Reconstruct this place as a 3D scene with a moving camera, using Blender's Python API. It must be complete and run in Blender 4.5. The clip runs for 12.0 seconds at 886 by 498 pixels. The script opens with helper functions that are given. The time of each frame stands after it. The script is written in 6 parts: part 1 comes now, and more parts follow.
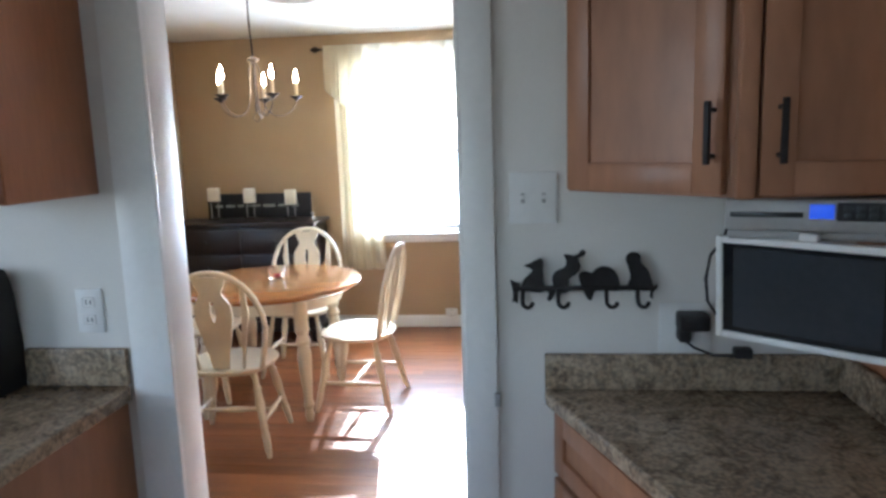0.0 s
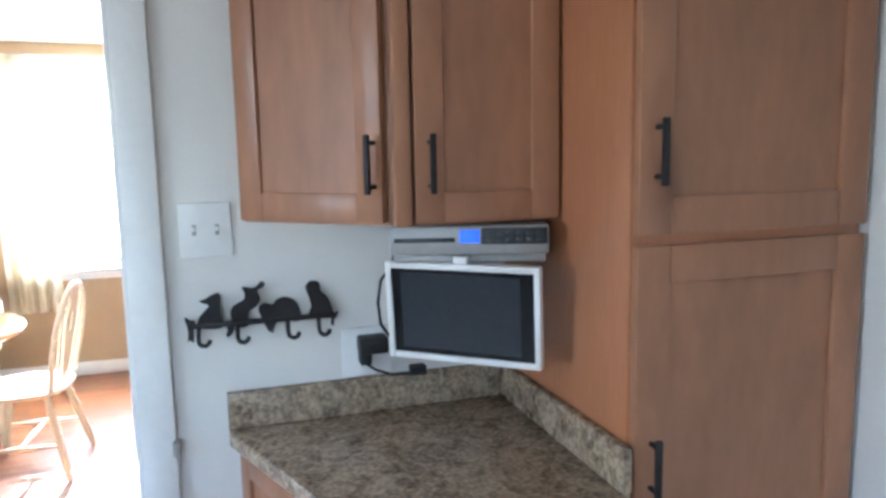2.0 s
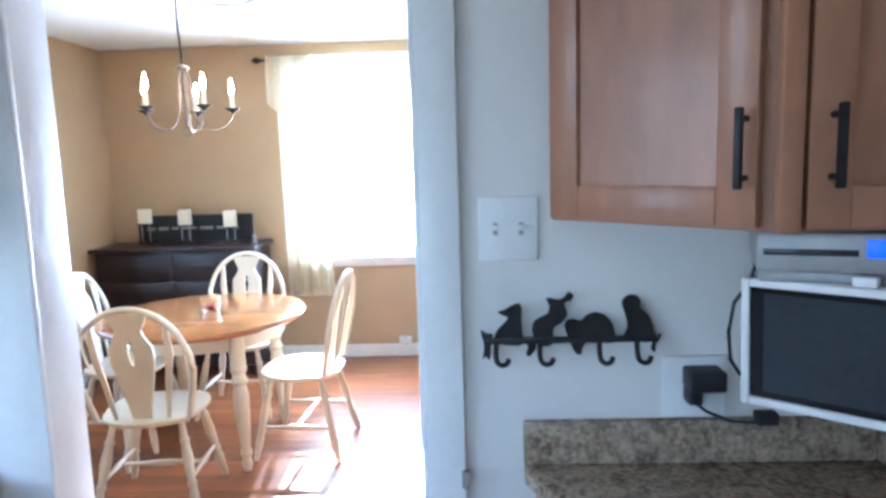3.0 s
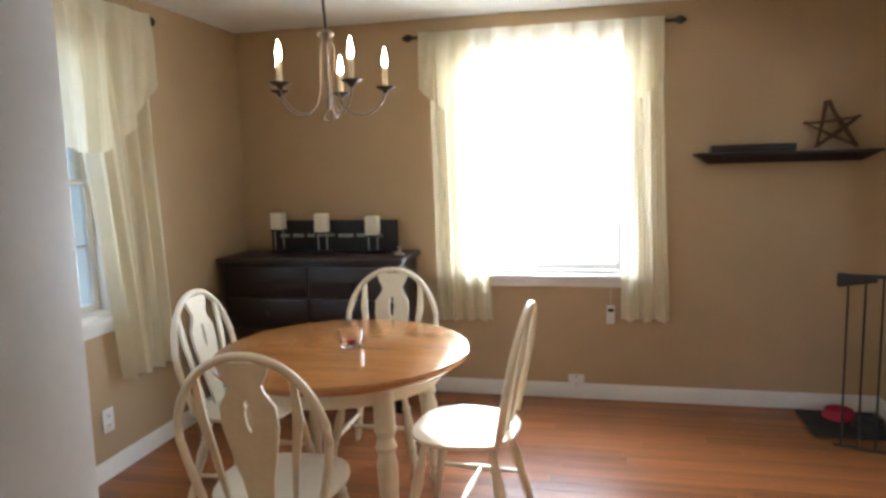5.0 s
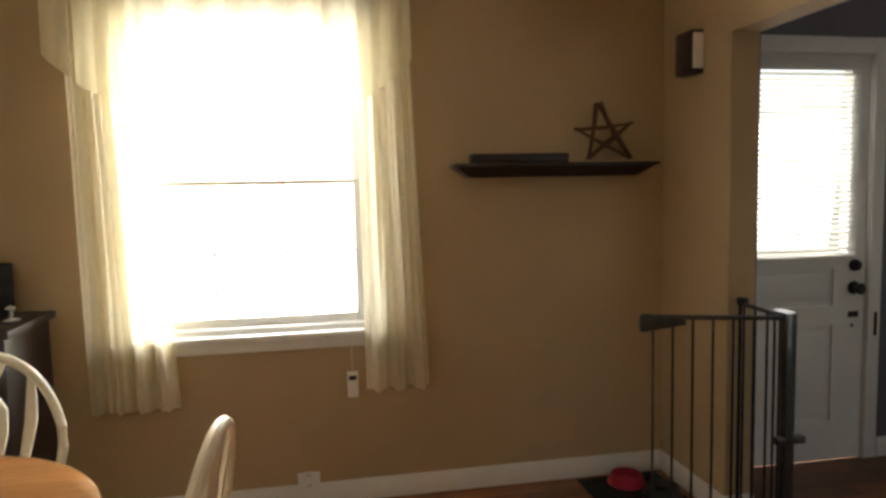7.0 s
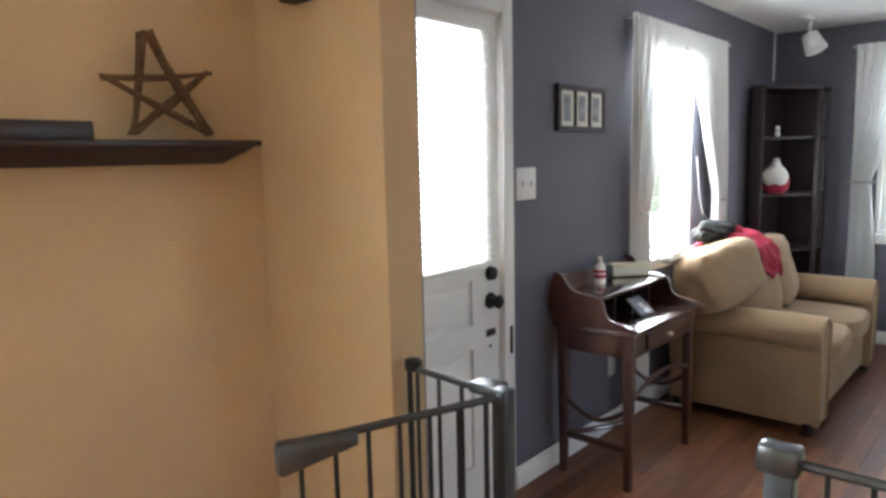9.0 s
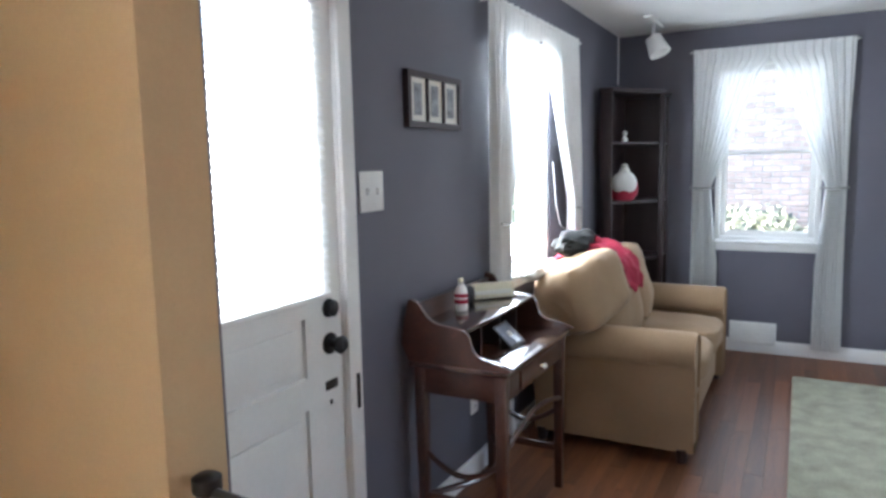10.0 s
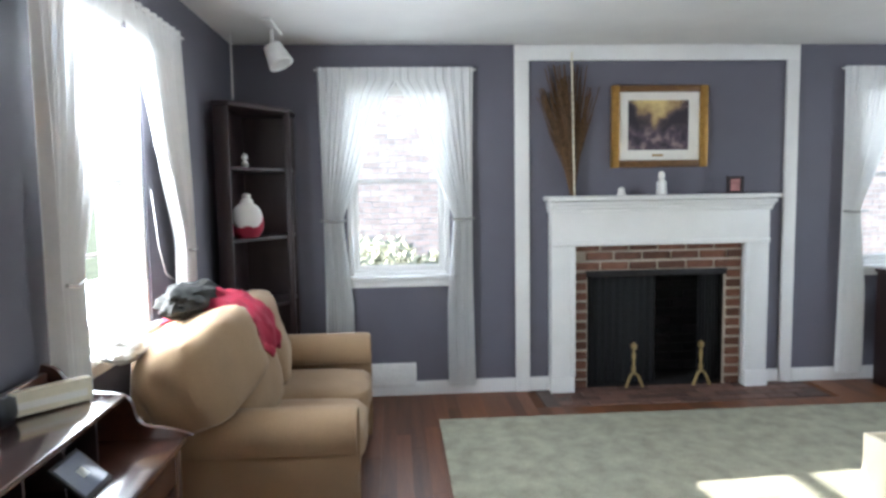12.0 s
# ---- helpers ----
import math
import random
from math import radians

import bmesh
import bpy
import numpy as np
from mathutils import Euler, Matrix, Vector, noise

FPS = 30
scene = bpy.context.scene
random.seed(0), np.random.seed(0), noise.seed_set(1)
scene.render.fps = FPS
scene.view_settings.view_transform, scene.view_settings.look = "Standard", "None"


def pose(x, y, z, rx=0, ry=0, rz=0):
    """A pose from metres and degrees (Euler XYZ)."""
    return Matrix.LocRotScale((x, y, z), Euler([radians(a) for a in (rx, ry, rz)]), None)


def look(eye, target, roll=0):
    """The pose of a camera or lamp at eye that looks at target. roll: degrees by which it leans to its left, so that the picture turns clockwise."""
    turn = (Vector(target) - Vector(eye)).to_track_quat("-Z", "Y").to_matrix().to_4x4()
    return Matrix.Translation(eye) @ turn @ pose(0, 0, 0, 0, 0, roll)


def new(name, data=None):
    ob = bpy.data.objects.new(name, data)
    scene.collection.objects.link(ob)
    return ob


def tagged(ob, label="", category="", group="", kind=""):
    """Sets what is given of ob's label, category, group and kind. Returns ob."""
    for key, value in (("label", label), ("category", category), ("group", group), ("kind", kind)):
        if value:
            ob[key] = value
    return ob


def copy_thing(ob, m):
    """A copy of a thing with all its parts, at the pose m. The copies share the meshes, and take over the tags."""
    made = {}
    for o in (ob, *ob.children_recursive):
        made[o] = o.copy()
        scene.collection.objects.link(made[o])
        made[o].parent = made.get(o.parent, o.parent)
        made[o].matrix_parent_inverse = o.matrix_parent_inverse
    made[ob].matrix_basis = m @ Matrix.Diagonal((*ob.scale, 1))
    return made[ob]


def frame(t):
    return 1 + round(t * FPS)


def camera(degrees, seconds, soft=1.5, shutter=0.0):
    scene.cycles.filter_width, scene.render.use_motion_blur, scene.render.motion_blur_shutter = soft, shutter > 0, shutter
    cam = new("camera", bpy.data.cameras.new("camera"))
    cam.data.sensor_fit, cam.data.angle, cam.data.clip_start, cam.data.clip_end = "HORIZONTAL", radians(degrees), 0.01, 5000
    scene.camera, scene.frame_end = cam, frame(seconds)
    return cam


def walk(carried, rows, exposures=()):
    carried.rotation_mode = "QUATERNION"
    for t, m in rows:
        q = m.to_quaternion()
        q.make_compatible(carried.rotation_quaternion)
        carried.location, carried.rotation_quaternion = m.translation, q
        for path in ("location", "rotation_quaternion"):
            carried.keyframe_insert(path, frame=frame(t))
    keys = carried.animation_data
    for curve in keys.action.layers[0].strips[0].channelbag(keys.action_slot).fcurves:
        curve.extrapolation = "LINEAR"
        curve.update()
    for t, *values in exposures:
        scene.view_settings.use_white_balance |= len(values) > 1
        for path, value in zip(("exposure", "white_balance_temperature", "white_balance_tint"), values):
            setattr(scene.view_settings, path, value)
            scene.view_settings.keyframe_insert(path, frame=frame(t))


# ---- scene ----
cam = camera(66.5, 12.0, soft=3.0)
PATH = [
    (0, (3.722, 3.057, 1.534), (3.508, 5.021, 1.223), -1.8),
    (0.5, (3.769, 3.019, 1.535), (3.905, 4.994, 1.254), -2.1),
    (1, (3.823, 3.0, 1.53), (4.261, 4.936, 1.28), -1.4),
    (1.5, (3.826, 2.999, 1.54), (4.411, 4.897, 1.299), -1.4),
    (2, (3.817, 3.065, 1.542), (4.417, 4.955, 1.283), -1.1),
    (2.5, (3.759, 3.226, 1.532), (4.102, 5.179, 1.271), -1.5),
    (3, (3.687, 3.39, 1.534), (3.613, 5.371, 1.269), -1.7),
    (3.5, (3.576, 3.531, 1.535), (3.117, 5.46, 1.268), -1.7),
    (5.5, (3.216, 4.597, 1.496), (2.809, 6.541, 1.263), -1.3),
    (6, (3.167, 4.89, 1.493), (3.097, 6.877, 1.277), -2.0),
    (6.5, (3.173, 5.205, 1.456), (3.354, 7.184, 1.231), -1.6),
    (7, (3.255, 5.521, 1.419), (3.62, 7.479, 1.246), -1.2),
    (9, (3.735, 6.782, 1.47), (5.214, 8.102, 1.207), -1.3),
    (9.5, (3.964, 6.998, 1.448), (5.616, 8.095, 1.189), -1.9),
    (10, (4.225, 7.157, 1.442), (5.978, 8.088, 1.196), -1.2),
    (10.5, (4.428, 7.292, 1.434), (6.262, 8.051, 1.187), -0.6),
    (11, (4.618, 7.389, 1.44), (6.538, 7.889, 1.186), -1.6),
    (11.5, (4.823, 7.411, 1.441), (6.796, 7.609, 1.182), -1.0),
    (12, (5.046, 7.4, 1.438), (7.034, 7.263, 1.259), -0.9),
]
LIGHT = [(0, 2.1, 5250, 10), (0.8, 1.8, 5150, 10), (1.5, 2.85, 5100, 10), (2.0, 3.25, 5100, 10), (2.5, 3.4, 4700, 10), (3.0, 3.0, 4600, 10), (3.5, 2.4, 4800, 10),
         (5.5, 1.3, 6150, 10), (6.0, 0.95, 6500, 10), (7.0, 0.72, 7300, 10), (9.0, 2.4, 6150, 10), (9.5, 2.45, 5700, 10), (10.5, 2.45, 5800, 10), (12, 2.45, 6000, 10)]
walk(cam, [(t, look(eye, target, roll)) for t, eye, target, roll in PATH], LIGHT)

# ---- world, sun, large lights ----
SUN_TO = Vector((-0.06, 1.0, 0.475)).normalized()
world = bpy.data.worlds.new("world")
scene.world = world
world.use_nodes = True
wn = world.node_tree
sky = wn.nodes.new("ShaderNodeTexSky")
sky.sky_type, sky.sun_disc = "NISHITA", False
sky.sun_elevation = math.asin(SUN_TO.z)
sky.sun_rotation = math.atan2(SUN_TO.x, SUN_TO.y)
wn.links.new(sky.outputs["Color"], wn.nodes["Background"].inputs["Color"])
wn.nodes["Background"].inputs["Strength"].default_value = 0.15

sun = new("sun", bpy.data.lights.new("sun", "SUN"))
sun.data.energy, sun.data.angle, sun.data.color = 5.0, radians(0.6), (1.0, 0.94, 0.85)
sun.matrix_basis = look(SUN_TO * 30, (0, 0, 0))


def window_light(name, place, target, w, h, watts, colour):
    """The sky's light in a window's opening."""
    lamp = new(name, bpy.data.lights.new(name, "AREA"))
    lamp.data.shape, lamp.data.size, lamp.data.size_y = "RECTANGLE", w, h
    lamp.data.energy, lamp.data.color = watts, colour
    lamp.matrix_basis = look(place, target)
    return lamp


SKYLIGHT = (0.86, 0.93, 1.0)
window_light("daylight_dining_north", (2.96, 8.765, 1.47), (2.96, 5, 1.2), 1.08, 1.34, 26, SKYLIGHT)
# Added lamp, source unseen: makes the kitchen light fall off to the right.
window_light("fill_kitchen_west", (0.83, 3.1, 1.6), (4.2, 3.7, 1.2), 1.3, 1.05, 3.3, (1.0, 0.97, 0.93))
window_light("daylight_kitchen_south", (2.05, 0.72, 1.6), (3.2, 4.4, 1.2), 1.6, 1.05, 0.45, (1.0, 0.97, 0.93))
window_light("daylight_living_north", (7.645, 8.49, 1.47), (7.645, 5, 1.0), 0.72, 1.12, 12, SKYLIGHT)
window_light("daylight_door", (5.59, 8.53, 1.515), (5.59, 5, 1.0), 0.54, 0.89, 4, SKYLIGHT)
# Added fill from an assumed south window; brightens curtains, door and mantel.
window_light("fill_living_south", (7.4, 2.42, 1.5), (7.4, 6, 1.2), 1.6, 1.2, 6.5, SKYLIGHT)
window_light("daylight_living_east", (9.70, 7.38, 1.47), (6, 7.38, 1.2), 0.68, 1.2, 1.6, SKYLIGHT)
window_light("daylight_living_east_far", (9.70, 3.75, 1.47), (6, 3.75, 1.2), 0.68, 1.2, 1.2, SKYLIGHT)
window_light("daylight_dining_west", (0.915, 6.5, 1.47), (4, 6.5, 1.2), 1.38, 1.32, 1.2, SKYLIGHT)



# ---- materials ----
def material(name, base, rough=0.6, metal=0.0, scale=8.0, spread=0.12, bump=0.02, stretch=(1, 1, 1), fine=60.0,
             clear=0.0, emit=0.0, emit_colour=None, trans=0.0, per_piece=0.0, sheen=0.0):
    """A procedural surface: broad stains, fine grain, relief."""
    m = bpy.data.materials.new(name)
    m.use_nodes = True
    t = m.node_tree
    p = t.nodes["Principled BSDF"]
    co = t.nodes.new("ShaderNodeTexCoord")
    mp = t.nodes.new("ShaderNodeMapping")
    mp.inputs["Scale"].default_value = stretch
    t.links.new(co.outputs["Object"], mp.inputs["Vector"])
    n1 = t.nodes.new("ShaderNodeTexNoise")
    n1.inputs["Scale"].default_value, n1.inputs["Detail"].default_value = scale, 5
    n2 = t.nodes.new("ShaderNodeTexNoise")
    n2.inputs["Scale"].default_value, n2.inputs["Detail"].default_value = fine, 4
    for n in (n1, n2):
        t.links.new(mp.outputs["Vector"], n.inputs["Vector"])
    add = t.nodes.new("ShaderNodeMath")
    add.operation = "MULTIPLY_ADD"
    add.inputs[1].default_value = 0.6
    t.links.new(n1.outputs["Fac"], add.inputs[0])
    half = t.nodes.new("ShaderNodeMath")
    half.operation, half.inputs[1].default_value = "MULTIPLY", 0.4
    t.links.new(n2.outputs["Fac"], half.inputs[0])
    t.links.new(half.outputs[0], add.inputs[2])
    last = add
    if per_piece:
        info = t.nodes.new("ShaderNodeObjectInfo")
        isl = t.nodes.new("ShaderNodeNewGeometry")
        s1 = t.nodes.new("ShaderNodeMath")
        s1.operation = "ADD"
        t.links.new(info.outputs["Random"], s1.inputs[0])
        t.links.new(isl.outputs["Random Per Island"], s1.inputs[1])
        fr = t.nodes.new("ShaderNodeMath")
        fr.operation = "FRACT"
        t.links.new(s1.outputs[0], fr.inputs[0])
        s2 = t.nodes.new("ShaderNodeMath")
        s2.operation, s2.inputs[1].default_value = "MULTIPLY_ADD", per_piece
        t.links.new(fr.outputs[0], s2.inputs[0])
        s3 = t.nodes.new("ShaderNodeMath")
        s3.operation, s3.inputs[1].default_value = "SUBTRACT", per_piece / 2
        t.links.new(add.outputs[0], s3.inputs[0])
        t.links.new(s3.outputs[0], s2.inputs[2])
        last = s2
    ramp = t.nodes.new("ShaderNodeValToRGB")
    e = ramp.color_ramp.elements
    e[0].position, e[1].position = 0.28, 0.72
    e[0].color = (*[max(0.0, c * (1 - 2 * spread)) for c in base], 1)
    e[1].color = (*[min(1.0, c * (1 + 1.4 * spread)) for c in base], 1)
    t.links.new(last.outputs[0], ramp.inputs["Fac"])
    t.links.new(ramp.outputs["Color"], p.inputs["Base Color"])
    p.inputs["Roughness"].default_value, p.inputs["Metallic"].default_value = rough, metal
    p.inputs["Coat Weight"].default_value, p.inputs["Coat Roughness"].default_value = clear, 0.15
    p.inputs["Transmission Weight"].default_value = trans
    p.inputs["Sheen Weight"].default_value = sheen
    if bump:
        b = t.nodes.new("ShaderNodeBump")
        b.inputs["Strength"].default_value, b.inputs["Distance"].default_value = 0.6, bump
        t.links.new(add.outputs[0], b.inputs["Height"])
        t.links.new(b.outputs["Normal"], p.inputs["Normal"])
    if emit:
        p.inputs["Emission Color"].default_value = (*(emit_colour or base), 1)
        p.inputs["Emission Strength"].default_value = emit
    return m


def sheer(name, base, clear, through_share=0.68):
    """Sheer cloth: part of the light goes straight through, part is scattered."""
    m = bpy.data.materials.new(name)
    m.use_nodes = True
    t = m.node_tree
    t.nodes.remove(t.nodes["Principled BSDF"])
    out = t.nodes["Material Output"]
    dif, tl, tp = (t.nodes.new(k) for k in ("ShaderNodeBsdfDiffuse", "ShaderNodeBsdfTranslucent", "ShaderNodeBsdfTransparent"))
    co, nz, ramp = t.nodes.new("ShaderNodeTexCoord"), t.nodes.new("ShaderNodeTexNoise"), t.nodes.new("ShaderNodeValToRGB")
    nz.inputs["Scale"].default_value, nz.inputs["Detail"].default_value = 30, 6
    t.links.new(co.outputs["Object"], nz.inputs["Vector"])
    t.links.new(nz.outputs["Fac"], ramp.inputs["Fac"])
    ramp.color_ramp.elements[0].color = (*[c * 0.88 for c in base], 1)
    ramp.color_ramp.elements[1].color = (*base, 1)
    for n in (dif, tl):
        t.links.new(ramp.outputs["Color"], n.inputs["Color"])
    m1, m2 = t.nodes.new("ShaderNodeMixShader"), t.nodes.new("ShaderNodeMixShader")
    m1.inputs[0].default_value, m2.inputs[0].default_value = through_share, clear
    t.links.new(dif.outputs[0], m1.inputs[1]), t.links.new(tl.outputs[0], m1.inputs[2])
    t.links.new(m1.outputs[0], m2.inputs[1]), t.links.new(tp.outputs[0], m2.inputs[2])
    t.links.new(m2.outputs[0], out.inputs["Surface"])
    return m


def clear_glass(name, tint=(1, 1, 1), thin=True):
    m = bpy.data.materials.new(name)
    m.use_nodes = True
    t = m.node_tree
    p = t.nodes["Principled BSDF"]
    p.inputs["Base Color"].default_value = (*tint, 1)
    p.inputs["Roughness"].default_value, p.inputs["Transmission Weight"].default_value = 0.02, 1.0
    p.inputs["IOR"].default_value = 1.02 if thin else 1.45
    return m


def granite(name):
    m = bpy.data.materials.new(name)
    m.use_nodes = True
    t = m.node_tree
    p = t.nodes["Principled BSDF"]
    co = t.nodes.new("ShaderNodeTexCoord")
    v = t.nodes.new("ShaderNodeTexVoronoi")
    v.inputs["Scale"].default_value = 75
    n1, n2 = t.nodes.new("ShaderNodeTexNoise"), t.nodes.new("ShaderNodeTexNoise")
    n1.inputs["Scale"].default_value, n1.inputs["Detail"].default_value, n1.inputs["Distortion"].default_value = 15, 8, 1.5
    n2.inputs["Scale"].default_value, n2.inputs["Detail"].default_value = 95, 8
    for n in (v, n1, n2):
        t.links.new(co.outputs["Object"], n.inputs["Vector"])
    r1, r2 = t.nodes.new("ShaderNodeValToRGB"), t.nodes.new("ShaderNodeValToRGB")
    e = r1.color_ramp.elements
    e[0].position, e[0].color = 0.34, (0.06, 0.043, 0.03, 1)
    e[1].position, e[1].color = 0.64, (0.56, 0.39, 0.23, 1)
    e2 = r1.color_ramp.elements.new(0.5)
    e2.color = (0.29, 0.2, 0.115, 1)
    e = r2.color_ramp.elements
    e[0].position, e[0].color = 0.36, (0.14, 0.11, 0.08, 1)
    e[1].position, e[1].color = 0.62, (0.5, 0.41, 0.29, 1)
    t.links.new(n2.outputs["Fac"], r1.inputs["Fac"])
    t.links.new(n1.outputs["Fac"], r2.inputs["Fac"])
    mix = t.nodes.new("ShaderNodeMixRGB")
    mix.inputs["Fac"].default_value = 0.55
    t.links.new(r1.outputs["Color"], mix.inputs[1]), t.links.new(r2.outputs["Color"], mix.inputs[2])
    m2 = t.nodes.new("ShaderNodeMixRGB")
    m2.blend_type, m2.inputs["Fac"].default_value = "MULTIPLY", 0.18
    t.links.new(mix.outputs[0], m2.inputs[1]), t.links.new(v.outputs["Distance"], m2.inputs[2])
    t.links.new(m2.outputs[0], p.inputs["Base Color"])
    p.inputs["Roughness"].default_value = 0.22
    return m


M_CREAM = material("paint_off_white", (0.74, 0.71, 0.66), 0.75, scale=3, spread=0.03, bump=0.002, fine=180)
M_TAN = material("paint_tan", (0.45, 0.322, 0.185), 0.72, scale=2.5, spread=0.045, bump=0.002, fine=180)
M_SLATE = material("paint_slate", (0.13, 0.124, 0.152), 0.6, scale=2.5, spread=0.05, bump=0.002, fine=180)
M_CEIL = material("ceiling_paint", (0.8, 0.79, 0.76), 0.85, scale=4, spread=0.03, bump=0.003, fine=90)
M_WHITE = material("white_gloss_paint", (0.8, 0.79, 0.76), 0.35, scale=5, spread=0.03, bump=0.001)
M_MAPLE = material("stained_maple", (0.35, 0.163, 0.08), 0.45, scale=2.6, spread=0.13, bump=0.0006, stretch=(2.6, 2.6, 0.8), fine=14, clear=0.15)
M_PANEL = material("stained_maple_panel", (0.41, 0.168, 0.072), 0.38, scale=2.2, spread=0.1, bump=0.001, stretch=(4, 4, 0.6), fine=26, clear=0.15)


def knotted(m, colour, count=2.1):
    """Scattered dark knots and faint mineral streaks in a wood."""
    t = m.node_tree
    p = t.nodes["Principled BSDF"]
    co, mp = t.nodes.new("ShaderNodeTexCoord"), t.nodes.new("ShaderNodeMapping")
    mp.inputs["Scale"].default_value = (1.0, 1.0, 0.5)
    t.links.new(co.outputs["Object"], mp.inputs["Vector"])
    wob = t.nodes.new("ShaderNodeTexNoise")
    wob.inputs["Scale"].default_value, wob.inputs["Detail"].default_value = 9, 3
    t.links.new(mp.outputs["Vector"], wob.inputs["Vector"])
    mixv = t.nodes.new("ShaderNodeMixRGB")
    mixv.inputs["Fac"].default_value = 0.06
    t.links.new(mp.outputs["Vector"], mixv.inputs[1]), t.links.new(wob.outputs["Color"], mixv.inputs[2])
    v = t.nodes.new("ShaderNodeTexVoronoi")
    v.inputs["Scale"].default_value = count
    t.links.new(mixv.outputs[0], v.inputs["Vector"])
    r = t.nodes.new("ShaderNodeValToRGB")
    e = r.color_ramp.elements
    e[0].position, e[0].color = 0.03, (*colour, 1)
    e[1].position, e[1].color = 0.115, (1, 1, 1, 1)
    t.links.new(v.outputs["Distance"], r.inputs["Fac"])
    mul = t.nodes.new("ShaderNodeMixRGB")
    mul.blend_type, mul.inputs["Fac"].default_value = "MULTIPLY", 0.75
    old = p.inputs["Base Color"].links[0].from_socket
    t.links.new(old, mul.inputs[1]), t.links.new(r.outputs["Color"], mul.inputs[2])
    t.links.new(mul.outputs[0], p.inputs["Base Color"])
    return m


knotted(M_MAPLE, (0.42, 0.34, 0.3))
M_GRANITE = granite("speckled_granite")
M_BLACK = material("black_iron", (0.022, 0.02, 0.02), 0.5, 0.4, scale=20, spread=0.25, bump=0.002)
M_BRONZE = material("dark_bronze", (0.05, 0.04, 0.036), 0.42, 0.7, scale=20, spread=0.2, bump=0.001)
M_PEWTER = material("aged_pewter", (0.22, 0.17, 0.14), 0.4, 0.7, scale=30, spread=0.15, bump=0.001)
M_PLASTIC_B = material("black_plastic", (0.01, 0.01, 0.012), 0.5, scale=30, spread=0.15, bump=0.001)
M_GLOSS_B = material("black_glass", (0.004, 0.005, 0.007), 0.06, scale=4, spread=0.1, bump=0)
M_LCDOFF = material("switched_off_display", (0.03, 0.034, 0.04), 0.12, scale=4, spread=0.1, bump=0)
M_SILVER = material("silver_plastic", (0.36, 0.35, 0.335), 0.42, 0.3, scale=30, spread=0.05, bump=0.001)
M_PALE = material("pale_plastic", (0.78, 0.77, 0.74), 0.4, scale=20, spread=0.03, bump=0.0005)
M_LCD = material("blue_display", (0.05, 0.12, 0.6), 0.3, emit=0.1, emit_colour=(0.05, 0.14, 1.0), bump=0)
M_OAK = material("oak_floor", (0.27, 0.096, 0.029), 0.32, scale=2.4, spread=0.2, bump=0.0008, stretch=(0.6, 7, 4), fine=26, clear=0.12, per_piece=0.35)
# Dining oak darkened: the living room's dimmer light is put into the colour.
M_OAK_DARK = material("dim_oak_floor", (0.17, 0.064, 0.026), 0.42, scale=2.4, spread=0.22, bump=0.0008, stretch=(0.6, 7, 4), fine=26, per_piece=0.35)
M_DARKGAP = material("floor_joint", (0.14, 0.06, 0.025), 0.8, scale=10, spread=0.1)
M_TABLE = material("honey_oak_top", (0.40, 0.165, 0.048), 0.2, scale=2.2, spread=0.16, bump=0.0005, stretch=(0.8, 7, 4), fine=24, clear=0.5)
M_IVORY = material("ivory_paint", (0.76, 0.68, 0.52), 0.4, scale=9, spread=0.05, bump=0.001)
M_ESPRESSO = material("espresso_wood", (0.02, 0.0115, 0.0125), 0.38, scale=4, spread=0.25, bump=0.001, stretch=(1, 6, 6))
M_SIGN = material("black_sign", (0.02, 0.02, 0.024), 0.6, scale=6, spread=0.3)
M_LETTER = material("chalk_lettering", (0.32, 0.34, 0.3), 0.8, scale=30, spread=0.2)
M_WAX = material("ivory_wax", (0.8, 0.74, 0.6), 0.5, scale=20, spread=0.05)
M_SLEEVE = material("candle_sleeve", (0.85, 0.72, 0.5), 0.5, scale=20, spread=0.04)
M_BULB = material("lit_bulb", (1, 0.86, 0.6), 0.3, emit=26, emit_colour=(1.0, 0.76, 0.42), bump=0)
M_CURT_IV = sheer("ivory_sheer", (0.94, 0.88, 0.7), 0.14, 0.62)
M_CURT_WH = sheer("white_sheer", (0.96, 0.96, 0.94), 0.08, 0.16)
M_GLASS = clear_glass("window_glass")
M_TUMBLER = clear_glass("tumbler_glass", (0.96, 0.97, 0.98), False)
M_SOFA = material("tan_upholstery", (0.31, 0.2, 0.108), 0.9, scale=5, spread=0.1, bump=0.004, fine=220, sheen=0.08)
M_RUG = material("sage_rug", (0.38, 0.37, 0.275), 0.95, scale=9, spread=0.2, bump=0.006, fine=120)
M_CHERRY = material("cherry_wood", (0.062, 0.0205, 0.0115), 0.32, scale=3, spread=0.25, bump=0.0008, stretch=(1, 4, 4), fine=26, clear=0.7)
M_LACQUER = material("lacquered_cherry", (0.075, 0.03, 0.02), 0.16, scale=3, spread=0.2, bump=0.0003, stretch=(1, 4, 4), fine=26, clear=1.0)
M_LACQUER.node_tree.nodes["Principled BSDF"].inputs["IOR"].default_value = 1.8
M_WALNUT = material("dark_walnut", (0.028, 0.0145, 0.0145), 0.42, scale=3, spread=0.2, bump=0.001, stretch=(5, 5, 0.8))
M_GOLD = material("gilt_wood", (0.42, 0.235, 0.06), 0.38, 0.6, scale=25, spread=0.15, bump=0.002)
M_MAT = material("cream_mat", (0.78, 0.75, 0.68), 0.8, scale=20, spread=0.02, bump=0)
M_BRICK = material("red_brick", (0.16, 0.07, 0.042), 0.85, scale=14, spread=0.2, bump=0.006, fine=70, per_piece=0.55)
